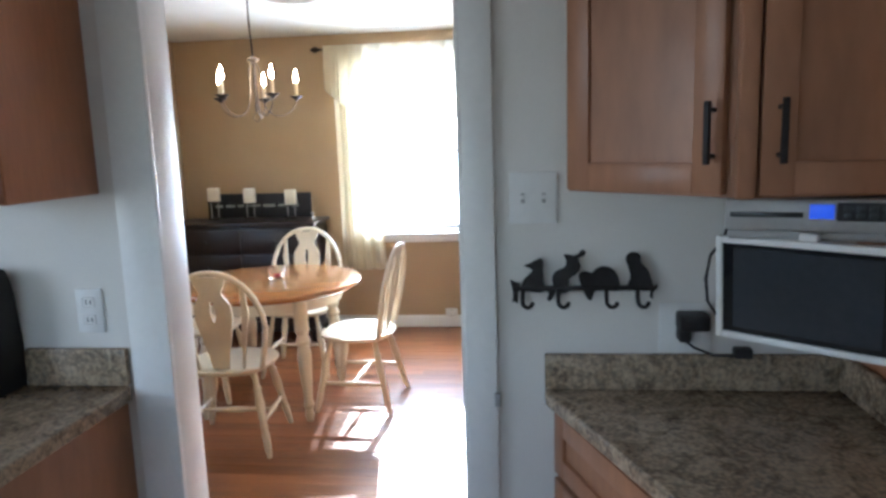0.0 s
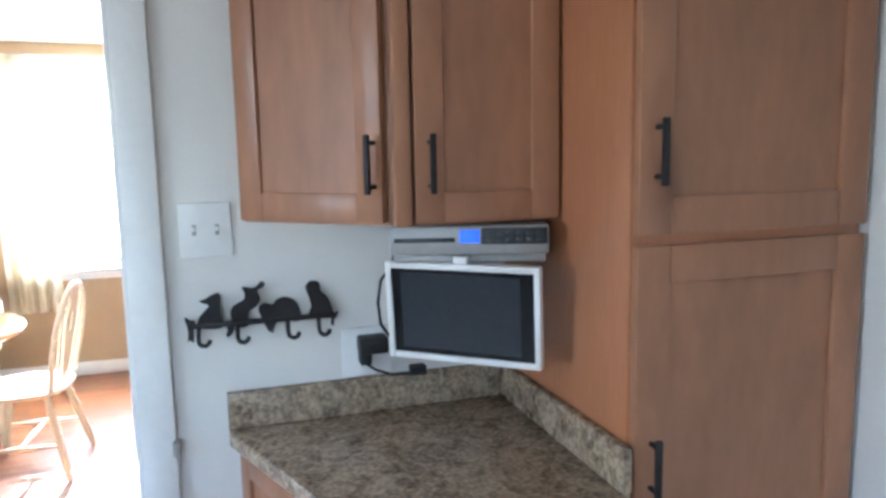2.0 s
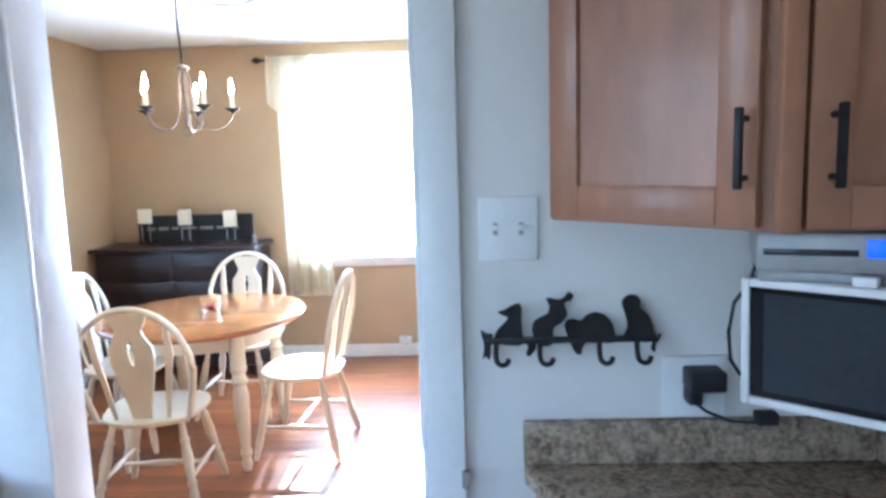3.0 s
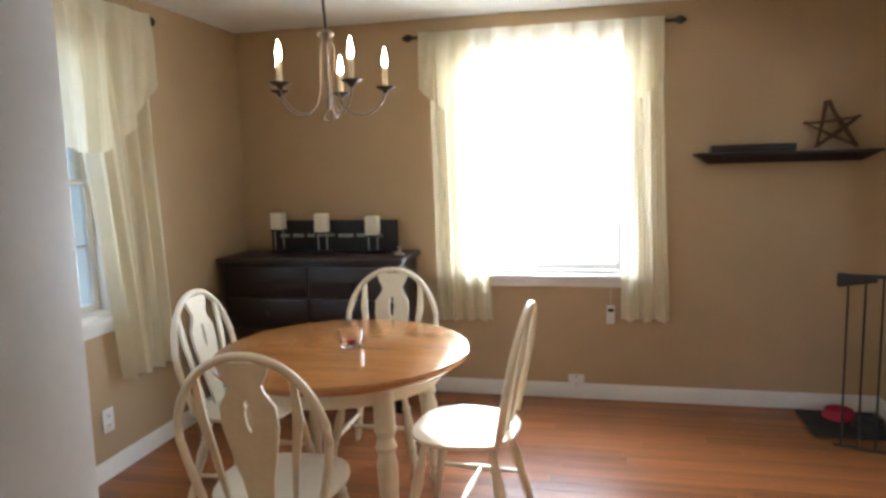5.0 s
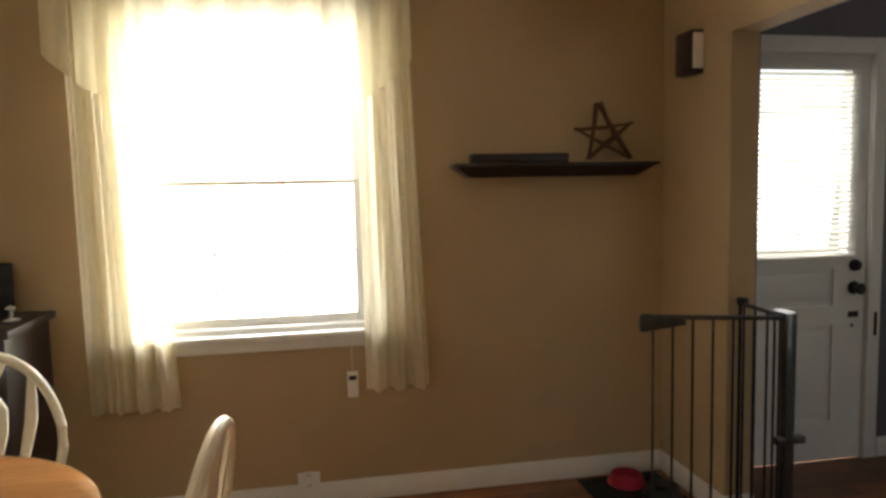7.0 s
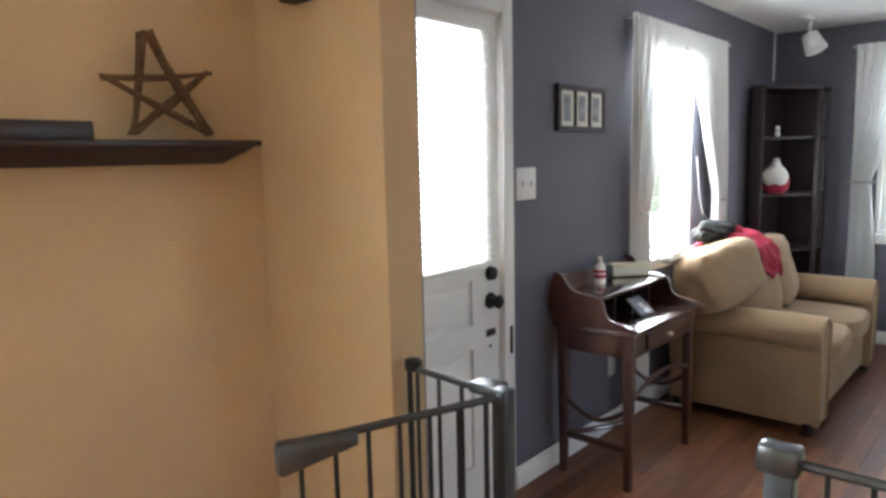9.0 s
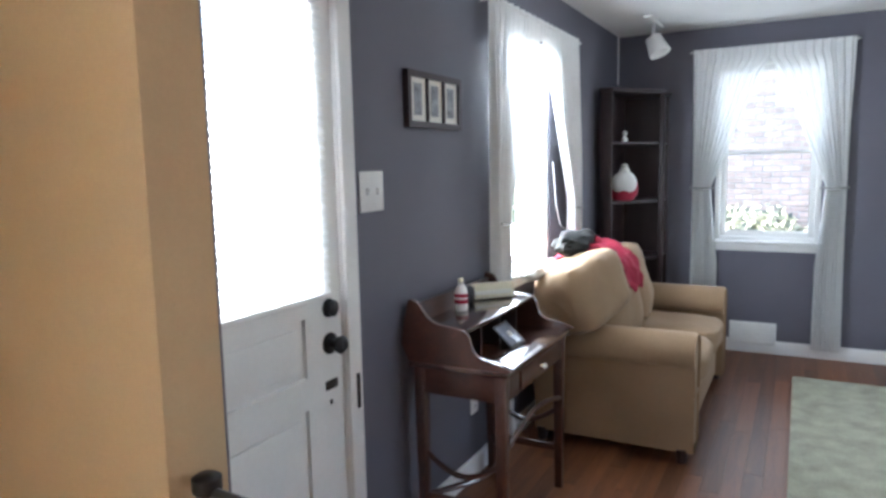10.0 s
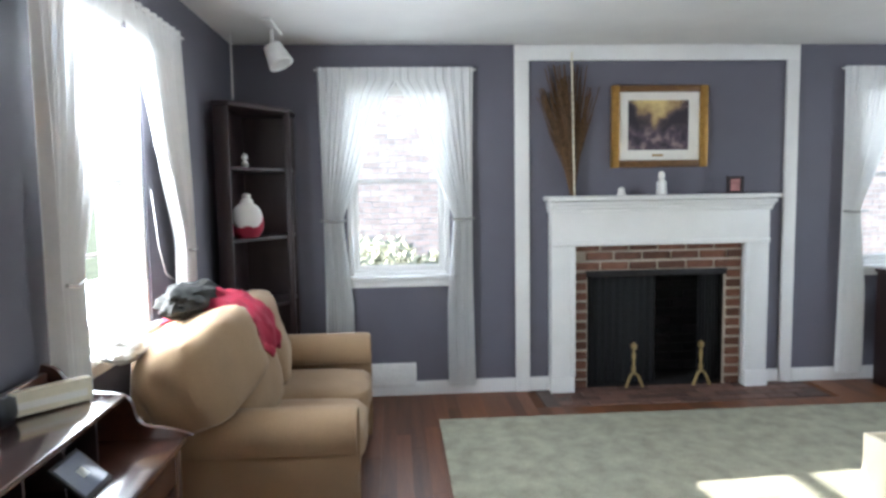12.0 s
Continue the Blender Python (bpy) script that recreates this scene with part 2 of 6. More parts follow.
# Red brick and mortar paled: the glare outdoors is put into their colours.
M_HOUSE_GLARE = material("glare_pale_brick", (0.7, 0.56, 0.49), 0.9, scale=10, spread=0.15, bump=0.004, per_piece=0.3)
M_HMORTAR_GLARE = material("glare_pale_mortar", (0.78, 0.76, 0.73), 0.95, scale=10, spread=0.1, bump=0.003)
M_HEARTHBED = material("dark_hearth_joint", (0.13, 0.1, 0.085), 0.9, scale=20, spread=0.2, bump=0.004)
M_MORTAR = material("mortar", (0.52, 0.45, 0.36), 0.95, scale=20, spread=0.12, bump=0.004)
M_SOOT = material("sooty_brick", (0.011, 0.0095, 0.009), 0.9, scale=12, spread=0.35, bump=0.006, per_piece=0.4)
M_HEARTH = material("hearth_brick", (0.14, 0.075, 0.055), 0.55, scale=14, spread=0.25, bump=0.004, per_piece=0.6)
M_BRASS = material("aged_brass", (0.5, 0.38, 0.17), 0.35, 0.85, scale=25, spread=0.15, bump=0.001)
M_REED = material("dried_reeds", (0.12, 0.065, 0.028), 0.85, scale=30, spread=0.3, bump=0.001)
M_RED = material("red_cloth", (0.33, 0.018, 0.045), 0.9, scale=12, spread=0.15, bump=0.005, fine=160)
M_DARKCLOTH = material("dark_green_cloth", (0.018, 0.019, 0.015), 0.95, scale=14, spread=0.5, bump=0.005, fine=90)
M_PHOTO = material("grey_print", (0.3, 0.31, 0.33), 0.4, scale=26, spread=0.45, bump=0, fine=60)
M_PATTERN = material("dark_printed_cloth", (0.009, 0.009, 0.0075), 0.95, scale=22, spread=0.9, bump=0.005, fine=70)
M_PAPER = material("cream_card", (0.72, 0.66, 0.5), 0.8, scale=20, spread=0.06, bump=0.0005)
M_SCREEN = material("pale_screen", (0.28, 0.31, 0.4), 0.25, scale=5, spread=0.05, bump=0)
# Dark screen glass lifted to grey: the window's reflection is in the colour.
M_TABLET = material("tablet_reflection_grey", (0.2, 0.22, 0.28), 0.12, scale=5, spread=0.05, bump=0, clear=0.6)
M_TILE = material("kitchen_tile", (0.45, 0.4, 0.34), 0.4, scale=4, spread=0.1)
M_GRASS = material("grass", (0.085, 0.1, 0.05), 0.95, scale=2, spread=0.3, bump=0.02, fine=60)
# Leaf green lifted far above its own tone to carry outdoor glare.
M_LEAF_GLARE = material("leaves", (0.34, 0.35, 0.25), 0.7, scale=8, spread=0.12, bump=0, per_piece=0.35)
M_BARK = material("bark", (0.13, 0.1, 0.075), 0.95, scale=10, spread=0.3, bump=0.02, stretch=(3, 3, 0.6))
M_VENT = material("vent_white", (0.8, 0.79, 0.76), 0.5, scale=8, spread=0.04)
M_IRONGREY = material("dark_gloss_metal", (0.022, 0.024, 0.026), 0.33, 0.1, scale=60, spread=0.12, bump=0.0006, clear=0.4)

# ---- building helpers ----
BASE = {}


def thing(name, label, category, at=(0, 0, 0), group="", kind=""):
    """An empty at the thing's base, under which its parts stand."""
    ob = new(name)
    ob.location, BASE[ob] = at, Vector(at)
    return tagged(ob, label, category, group, kind)


def mesh_of(name, bm, mat, smooth=35):
    me = bpy.data.meshes.new(name)
    bmesh.ops.recalc_face_normals(bm, faces=bm.faces)
    for f in bm.faces:
        f.smooth = True
    for e in bm.edges:
        if len(e.link_faces) == 2 and e.calc_face_angle(0) > radians(smooth):
            e.smooth = False
    bm.to_mesh(me)
    bm.free()
    me.materials.append(mat)
    return me


def part(name, bm, mat, parent, label=""):
    """One mesh under a thing or a part; the bmesh is in world places."""
    bmesh.ops.translate(bm, verts=bm.verts, vec=-BASE[parent])
    ob = new(name, mesh_of(name, bm, mat))
    ob.parent, BASE[ob] = parent, BASE[parent]
    return tagged(ob, label) if label else ob


def solo(name, bm, mat, label="", category="", group="", kind=""):
    ob = new(name, mesh_of(name, bm, mat))
    BASE[ob] = Vector((0, 0, 0))
    return tagged(ob, label, category, group, kind)


def box(x0, x1, y0, y1, z0, z1, bevel=0.0, bm=None, turn=0.0, about=None, seg=2):
    """A box with rounded edges, joined to bm where given."""
    b = bmesh.new()
    bmesh.ops.create_cube(b, size=1)
    bmesh.ops.scale(b, vec=(abs(x1 - x0), abs(y1 - y0), abs(z1 - z0)), verts=b.verts)
    if bevel:
        bmesh.ops.bevel(b, geom=b.edges, offset=bevel, segments=seg, affect="EDGES", profile=0.5)
    bmesh.ops.translate(b, verts=b.verts, vec=((x0 + x1) / 2, (y0 + y1) / 2, (z0 + z1) / 2))
    if turn:
        bmesh.ops.rotate(b, verts=b.verts, cent=about or ((x0 + x1) / 2, (y0 + y1) / 2, 0), matrix=Matrix.Rotation(radians(turn), 3, "Z"))
    return join(bm, b)


def join(bm, b):
    if bm is None:
        return b
    me = bpy.data.meshes.new("tmp")
    b.to_mesh(me)
    b.free()
    bm.from_mesh(me)
    bpy.data.meshes.remove(me)
    return bm


def lathe(profile, at=(0, 0, 0), n=20, bm=None, m=None):
    """A turned body: (radius, height) pairs round z, then moved."""
    b = bmesh.new()
    rings = [[b.verts.new((r * math.cos(2 * math.pi * k / n), r * math.sin(2 * math.pi * k / n), z)) for k in range(n)] for r, z in profile]
    for lo, hi in zip(rings, rings[1:]):
        for k in range(n):
            b.faces.new((lo[k], lo[(k + 1) % n], hi[(k + 1) % n], hi[k]))
    b.faces.new(rings[0][::-1]), b.faces.new(rings[-1])
    if m is not None:
        bmesh.ops.transform(b, matrix=m, verts=b.verts)
    bmesh.ops.translate(b, verts=b.verts, vec=at)
    return join(bm, b)


def tube(points, r, n=8, bm=None, r1=None):
    """A rod along points."""
    b = bmesh.new()
    pts = [Vector(p) for p in points]
    rings = []
    for k, p in enumerate(pts):
        d = (pts[min(k + 1, len(pts) - 1)] - pts[max(k - 1, 0)]).normalized()
        q = d.to_track_quat("Z", "Y")
        rr = r if r1 is None else r + (r1 - r) * k / (len(pts) - 1)
        rings.append([b.verts.new(p + q @ Vector((rr * math.cos(2 * math.pi * j / n), rr * math.sin(2 * math.pi * j / n), 0))) for j in range(n)])
    for lo, hi in zip(rings, rings[1:]):
        for j in range(n):
            b.faces.new((lo[j], lo[(j + 1) % n], hi[(j + 1) % n], hi[j]))
    b.faces.new(rings[0][::-1]), b.faces.new(rings[-1])
    return join(bm, b)


def turned(p0, p1, profile, n=12, bm=None):
    """A turned rod from p0 to p1; profile: (share of the length, radius)."""
    p0, p1 = Vector(p0), Vector(p1)
    d = p1 - p0
    m = Matrix.Translation(p0) @ d.to_track_quat("Z", "Y").to_matrix().to_4x4()
    return lathe([(r, s * d.length) for s, r in profile], n=n, bm=bm, m=m)


def plate(outline, depth, m, bm=None, bevel=0.0, hole=None):
    """An outline (x, z) of a plate, depth thick in y, then placed by m."""
    b = bmesh.new()
    loops = [outline] + ([hole] if hole else [])
    edges = []
    for lp in loops:
        vs = [b.verts.new((x, 0, z)) for x, z in lp]
        edges += [b.edges.new((vs[k], vs[(k + 1) % len(vs)])) for k in range(len(vs))]
    bmesh.ops.triangle_fill(b, edges=edges, use_beauty=True)
    g = bmesh.ops.extrude_face_region(b, geom=list(b.faces))
    bmesh.ops.translate(b, verts=[v for v in g["geom"] if isinstance(v, bmesh.types.BMVert)], vec=(0, depth, 0))
    bmesh.ops.transform(b, matrix=m, verts=b.verts)
    return join(bm, b)


def pillow(cx, cy, cz, sx, sy, sz, power=3.2, wob=0.03, seed=0, bm=None, turn=0.0, tip=0.0, n=18):
    """A stuffed cushion: a swollen rounded box with dents."""
    b = bmesh.new()
    bmesh.ops.create_uvsphere(b, u_segments=n * 2, v_segments=n, radius=1)
    for v in b.verts:
        p = v.co
        k = (abs(p.x) ** power + abs(p.y) ** power + abs(p.z) ** power) ** (-1 / power)
        q = p * k
        f = 1 + wob * noise.noise(q * 2.2 + Vector((seed * 7.1, 0, 0)))
        v.co = Vector((q.x * sx, q.y * sy, q.z * sz)) * f
    bmesh.ops.transform(b, matrix=pose(cx, cy, cz, tip, 0, turn), verts=b.verts)
    return join(bm, b)


def slab_x(y0, y1, x0, x1, z0, z1, holes, bm=None):
    """A wall along x with holes (xa, xb, za, zb) through it, as one closed body."""
    b = bm or bmesh.new()
    xs = sorted({x0, x1, *[h[0] for h in holes], *[h[1] for h in holes]})
    zs = sorted({z0, z1, *[h[2] for h in holes], *[h[3] for h in holes]})
    nx, nz = len(xs) - 1, len(zs) - 1

    def solid(i, k):
        if not (0 <= i < nx and 0 <= k < nz):
            return False
        cx, cz = (xs[i] + xs[i + 1]) / 2, (zs[k] + zs[k + 1]) / 2
        return not any(h[0] < cx < h[1] and h[2] < cz < h[3] for h in holes)
    seen = {}

    def vert(i, y, k):
        if (i, y, k) not in seen:
            seen[i, y, k] = b.verts.new((xs[i], y, zs[k]))
        return seen[i, y, k]
    for i in range(nx):
        for k in range(nz):
            if not solid(i, k):
                continue
            for y in (y0, y1):
                b.faces.new([vert(*c) for c in ((i, y, k), (i + 1, y, k), (i + 1, y, k + 1), (i, y, k + 1))])
            for di, dk, e in ((-1, 0, ((i, k), (i, k + 1))), (1, 0, ((i + 1, k), (i + 1, k + 1))), (0, -1, ((i, k), (i + 1, k))), (0, 1, ((i, k + 1), (i + 1, k + 1)))):
                if not solid(i + di, k + dk):
                    (a, c), (d, f) = e
                    b.faces.new((vert(a, y0, c), vert(d, y0, f), vert(d, y1, f), vert(a, y1, c)))
    return b


def slab_y(x0, x1, y0, y1, z0, z1, holes):
    """A wall along y with holes (ya, yb, za, zb) through it."""
    b = slab_x(-x1, -x0, y0, y1, z0, z1, holes)
    bmesh.ops.rotate(b, verts=b.verts, cent=(0, 0, 0), matrix=Matrix.Rotation(radians(90), 3, "Z"))
    return b


def structure(name, bm, mat, label):
    return solo(name, bm, mat, label, kind="structure")

# ---- the large structure ----
H, HL = 2.42, 2.40            # ceilings: kitchen and dining, living room
KY, DY = 4.71, 4.85           # kitchen wall, its two faces
NY, LY = 8.57, 8.46           # north walls of the dining room and the living room
WX, PX, QX, EX = 0.93, 4.92, 5.05, 9.68
OPEN_K = (2.785, 3.595, 0.0, 2.04)
structure("wall_kitchen_north", slab_x(KY, 4.78, 0.8, 5.07, 0, H, [OPEN_K]), M_CREAM, "off-white painted kitchen wall with a wide doorway")
structure("wall_dining_south", slab_x(4.78, DY, 0.8, 4.92, 0, H, [OPEN_K]), M_TAN, "tan painted dining room wall with a wide doorway")
structure("wall_kitchen_east", box(5.07, 5.17, 0.55, 4.78, 0, H), M_CREAM, "off-white painted kitchen wall")
# The west opening is made up to go with the added lamp.
structure("wall_kitchen_west", slab_y(0.72, 0.8, 0.55, 4.85, 0, H, [(2.4, 3.8, 1.05, 2.15)]), M_CREAM, "off-white painted kitchen wall with a window out of view")
structure("wall_kitchen_south", slab_x(0.55, 0.7, 0.8, 5.07, 0, H, [(1.2, 2.9, 1.05, 2.15)]), M_CREAM, "off-white painted kitchen wall with a window out of view")
NWIN = (2.42, 3.5, 0.80, 2.14)
structure("wall_dining_north", slab_x(NY, 8.75, 0.75, 4.98, 0, H, [NWIN]), M_TAN, "tan painted dining room wall with a window")
WWIN = (5.8, 7.2, 0.80, 2.14)
structure("wall_dining_west", slab_y(0.75, WX, DY, NY, 0, H, [WWIN]), M_TAN, "tan painted dining room wall with a window")
OPEN_L = (6.75, 8.03, 0.0, 2.03)
structure("wall_partition_dining_side", slab_y(PX, 5.044, DY, NY, 0, H, [OPEN_L]), M_TAN, "tan painted partition with a wide opening to the living room")
structure("wall_partition_living_side", slab_y(5.044, QX, DY, LY, 0, H, [OPEN_L]), M_SLATE, "slate painted partition with a wide opening to the dining room")
LDOOR, LWIN = (5.165, 5.995, 0.0, 2.05), (7.27, 8.02, 0.88, 2.1)
structure("wall_living_north", slab_x(LY, 8.66, 4.98, 9.86, 0, H, [LDOOR, LWIN]), M_SLATE, "slate painted living room wall with a door and a window")
EWIN, EWIN2 = (7.03, 7.73, 0.84, 2.14), (3.4, 4.1, 0.84, 2.14)
FIRE = (4.90, 6.17, 0.0, 1.06)
structure("wall_living_east", slab_y(EX, 9.86, 2.2, LY, 0, H, [EWIN, FIRE, EWIN2]), M_SLATE, "slate painted living room wall with windows and a fireplace")
# South opening is assumed, cut for the fill lamp.
structure("wall_living_south", slab_x(2.2, 2.35, 5.05, 9.68, 0, H, [(6.6, 8.2, 0.9, 2.1)]), M_SLATE, "slate painted living room wall with an assumed window")
structure("wall_living_west", slab_y(5.17, 5.25, 2.2, 4.85, 0, H, []), M_SLATE, "slate painted living room wall")
structure("ceiling_kitchen", box(0.72, 5.17, 0.55, 4.78, H, H + 0.12), M_CEIL, "white painted ceiling")
structure("ceiling_dining", box(0.75, 5.0, 4.78, 8.75, H + 0.004, H + 0.12), M_CEIL, "white painted ceiling")
structure("ceiling_living", box(5.0, 9.86, 2.2, 8.66, HL, HL + 0.15), M_CEIL, "white painted ceiling")
structure("floor_kitchen", box(0.72, 5.17, 0.55, 4.78, -0.1, 0), M_TILE, "beige tiled kitchen floor")

# casing of the kitchen doorway
for nm, b in (("trim_doorway_east", box(3.595, 3.672, KY - 0.018, KY, 0, 2.12, 0.004)),
              ("trim_doorway_west", box(2.70, 2.812, KY - 0.018, KY, 0, 2.12, 0.004)),
              ("trim_doorway_head", box(2.812, 3.595, KY - 0.018, KY, 2.04, 2.12, 0.004)),
              ("trim_jamb_east", box(3.583, 3.595, KY - 0.01, DY + 0.008, 0, 2.04, 0.002)),
              ("trim_jamb_west", box(2.785, 2.797, KY - 0.01, DY + 0.008, 0, 2.04, 0.002)),
              ("trim_jamb_head", box(2.797, 3.583, KY - 0.01, DY + 0.008, 2.028, 2.04, 0.002))):
    structure(nm, b, M_WHITE, "white gloss painted door casing")
latch = box(3.664, 3.680, KY - 0.03, KY - 0.012, 0.87, 0.905, 0.003)
solo("catch_plate", latch, M_SILVER, "small metal catch on the white door casing", "catch")


def baseboard(name, x0, x1, y0, y1, mat=None):
    b = box(x0, x1, y0, y1, 0, 0.085, 0.004)
    along_x = abs(x1 - x0) > abs(y1 - y0)
    if along_x:
        box(x0, x1, y0 + 0.003 if y0 > 6 else y0, y1, 0.085, 0.1, 0.004, bm=b)
    else:
        box(x0 + 0.003, x1 - 0.003, y0, y1, 0.085, 0.1, 0.004, bm=b)
    structure(name, b, mat or M_WHITE, "white painted baseboard")


baseboard("baseboard_dining_north", WX, PX, NY - 0.016, NY)
baseboard("baseboard_dining_west", WX, WX + 0.016, DY, NY - 0.016)
baseboard("baseboard_partition", PX - 0.016, PX, 8.03, NY - 0.016)
baseboard("baseboard_partition_end", PX - 0.016, QX, 8.014, 8.03)
baseboard("baseboard_living_north", 6.06, EX, LY - 0.016, LY)
baseboard("baseboard_living_east", EX - 0.016, EX, 6.58, LY - 0.016)
baseboard("baseboard_living_hearth_side", EX - 0.016, EX, 6.345, 6.48)
baseboard("baseboard_living_hearth_far", EX - 0.016, EX, 4.66, 4.80)
baseboard("baseboard_living_east_far", EX - 0.016, EX, 2.35, 4.57)


def window_x(name, o, y_in, y_out, cols, label, sill=True, sgn=1):
    """A double-hung window in a wall along x, with sashes, glazing bars and panes."""
    xa, xb, za, zb = o
    w = thing(name, label, "window", ((xa + xb) / 2, (y_in + y_out) / 2, za), kind="structure")
    b = box(xa, xa + 0.035, y_in + 0.01, y_out, za, zb, 0.003)
    box(xb - 0.035, xb, y_in + 0.01, y_out, za, zb, 0.003, bm=b)
    box(xa + 0.035, xb - 0.035, y_in + 0.01, y_out, zb - 0.035, zb, 0.003, bm=b)
    box(xa + 0.035, xb - 0.035, y_in + 0.01, y_out, za, za + 0.03, 0.003, bm=b)
    part("window_frame", b, M_WHITE, w)
    zm, ym = (za + zb) / 2, (y_in + y_out) / 2
    for lo, hi, yy, r0, r1 in ((za + 0.03, zm + 0.012, ym - 0.02, 0.04, 0.024), (zm - 0.012, zb - 0.035, ym + 0.02, 0.024, 0.03)):
        s = box(xa + 0.035, xa + 0.075, yy - 0.016, yy + 0.016, lo, hi, 0.003)
        box(xb - 0.075, xb - 0.035, yy - 0.016, yy + 0.016, lo, hi, 0.003, bm=s)
        box(xa + 0.075, xb - 0.075, yy - 0.016, yy + 0.016, lo, lo + r0, 0.003, bm=s)
        box(xa + 0.075, xb - 0.075, yy - 0.016, yy + 0.016, hi - r1, hi, 0.003, bm=s)
        sash = part("sash", s, M_WHITE, w)
        for k in range(1, cols):
            xx = xa + 0.075 + (xb - xa - 0.15) * k / cols
            part("glazing_bar", box(xx - 0.006, xx + 0.006, yy + 0.002, yy + 0.014, lo + r0, hi - r1, 0.002), M_WHITE, sash)
        zz = (lo + hi) / 2
        if cols > 1:
            step = (xb - xa - 0.15) / cols
            for k in range(cols):
                part("glazing_bar", box(xa + 0.0755 + step * k + 0.006 * (k > 0), xa + 0.0745 + step * (k + 1) - 0.006 * (k < cols - 1), yy + 0.0022, yy + 0.0138, zz - 0.006, zz + 0.006), M_WHITE, sash)
        g = part("pane", box(xa + 0.075, xb - 0.075, yy - 0.002, yy + 0.002, lo + r0, hi - r1), M_GLASS, sash, "clear window glass")
        g.visible_shadow = False
    if sill:
        b = box(xa - 0.05, xb + 0.05, y_in - 0.045, y_in + 0.012, za - 0.022, za + 0.004, 0.006)
        box(xa - 0.03, xb + 0.03, y_in - 0.016, y_in + 0.0, za - 0.075, za - 0.022, 0.004, bm=b)
        part("window_sill", b, M_WHITE, w)
    return w


def turn_wall(w, cx, cy, angle):
    w.matrix_basis = Matrix.Translation((cx, cy, w.location.z)) @ Matrix.Rotation(radians(angle), 4, "Z")


window_x("window_dining_north", NWIN, NY, 8.75, 3, "white double-hung window, assumed and out of view with glazing bars, daylight outside")
ww = window_x("window_dining_west", (-0.7, 0.7, 0.80, 2.14), 0.0, 0.18, 3, "white double-hung window, assumed and out of view with glazing bars and a sill")
turn_wall(ww, 0.84, 6.5, 90)
window_x("window_living_north", LWIN, LY, 8.66, 3, "white double-hung window, assumed and out of view behind sheer curtains")
we = window_x("window_living_east", (-0.35, 0.35, 0.84, 2.14), 0.0, 0.18, 1, "white double-hung window, assumed and out of view looking onto a brick house")
turn_wall(we, 9.77, 7.38, -90)
we2 = window_x("window_living_east_far", (-0.35, 0.35, 0.84, 2.14), 0.0, 0.18, 1, "white double-hung window, assumed and out of view behind sheer curtains")
turn_wall(we2, 9.77, 3.75, -90)
wk = window_x("window_kitchen", (-0.85, 0.85, 1.05, 2.15), 0.0, 0.15, 2, "white kitchen window, out of view")
turn_wall(wk, 2.05, 0.625, 180)
# Made-up west window, out of view, framing the added lamp.
wk2 = window_x("unseen_window_kitchen_west", (-0.7, 0.7, 1.05, 2.15), 0.0, 0.08, 2, "white kitchen window, out of view")
turn_wall(wk2, 0.76, 3.1, 90)
# Assumed window round the south fill lamp, never in view.
wl = window_x("unseen_window_living_south", (-0.8, 0.8, 0.9, 2.1), 0.0, 0.15, 2, "white double-hung window, assumed and out of view")
turn_wall(wl, 7.4, 2.275, 180)

# entry door with a half light and blinds
door = thing("door_entry", "white painted panel door with a glazed upper half and closed blinds", "door", (5.58, LY, 0), kind="structure")
b = box(5.075, 5.18, LY - 0.018, LY, 0, 2.12, 0.005)
box(5.98, 6.05, LY - 0.018, LY, 0, 2.12, 0.005, bm=b)
box(5.18, 5.98, LY - 0.018, LY, 2.04, 2.12, 0.005, bm=b)
part("door_casing", b, M_WHITE, door)
b = box(5.166, 5.18, LY - 0.001, 8.655, 0, 2.035)
box(5.98, 5.994, LY - 0.001, 8.655, 0, 2.035, bm=b)
box(5.166, 5.994, LY - 0.001, 8.655, 2.036, 2.049, bm=b)
part("door_jamb", b, M_WHITE, door)
DY0, DY1 = LY + 0.012, LY + 0.056
leaf = slab_x(DY0, DY1, 5.1815, 5.9785, 0.0015, 2.035, [(5.31, 5.87, 1.06, 1.975), (5.31, 5.80, 0.80, 0.985), (5.31, 5.80, 0.2, 0.70)])
leaf = part("door_leaf", leaf, M_WHITE, door)
for za, zb in ((0.80, 0.985), (0.2, 0.70)):
    b = box(5.31, 5.80, DY0 + 0.014, DY1 - 0.01, za, zb)
    box(5.335, 5.775, DY0 + 0.006, DY0 + 0.014, za + 0.025, zb - 0.025, 0.005, bm=b)
    part("door_panel", b, M_WHITE, leaf)
g = part("door_pane", box(5.31, 5.87, DY0 + 0.03, DY0 + 0.034, 1.06, 1.975), M_GLASS, leaf, "clear glass")
g.visible_shadow = False
b = box(5.29, 5.915, DY0 - 0.024, DY0 - 0.001, 1.965, 2.005, 0.004)
part("blind_headrail", b, M_WHITE, door)
for k in range(36):
    z = 1.065 + k * 0.0258
    b = box(5.29, 5.91, LY - 0.008, LY + 0.014, -0.0008, 0.0008)
    bmesh.ops.rotate(b, verts=b.verts, cent=(5.6, LY + 0.003, 0), matrix=Matrix.Rotation(radians(58), 3, "X"))
    bmesh.ops.translate(b, verts=b.verts, vec=(0, -0.004, z))
    part("blind_slat", b, M_CURT_WH, door)
part("blind_bottom_rail", box(5.29, 5.91, LY - 0.01, LY + 0.008, 1.035, 1.055, 0.004), M_WHITE, door)


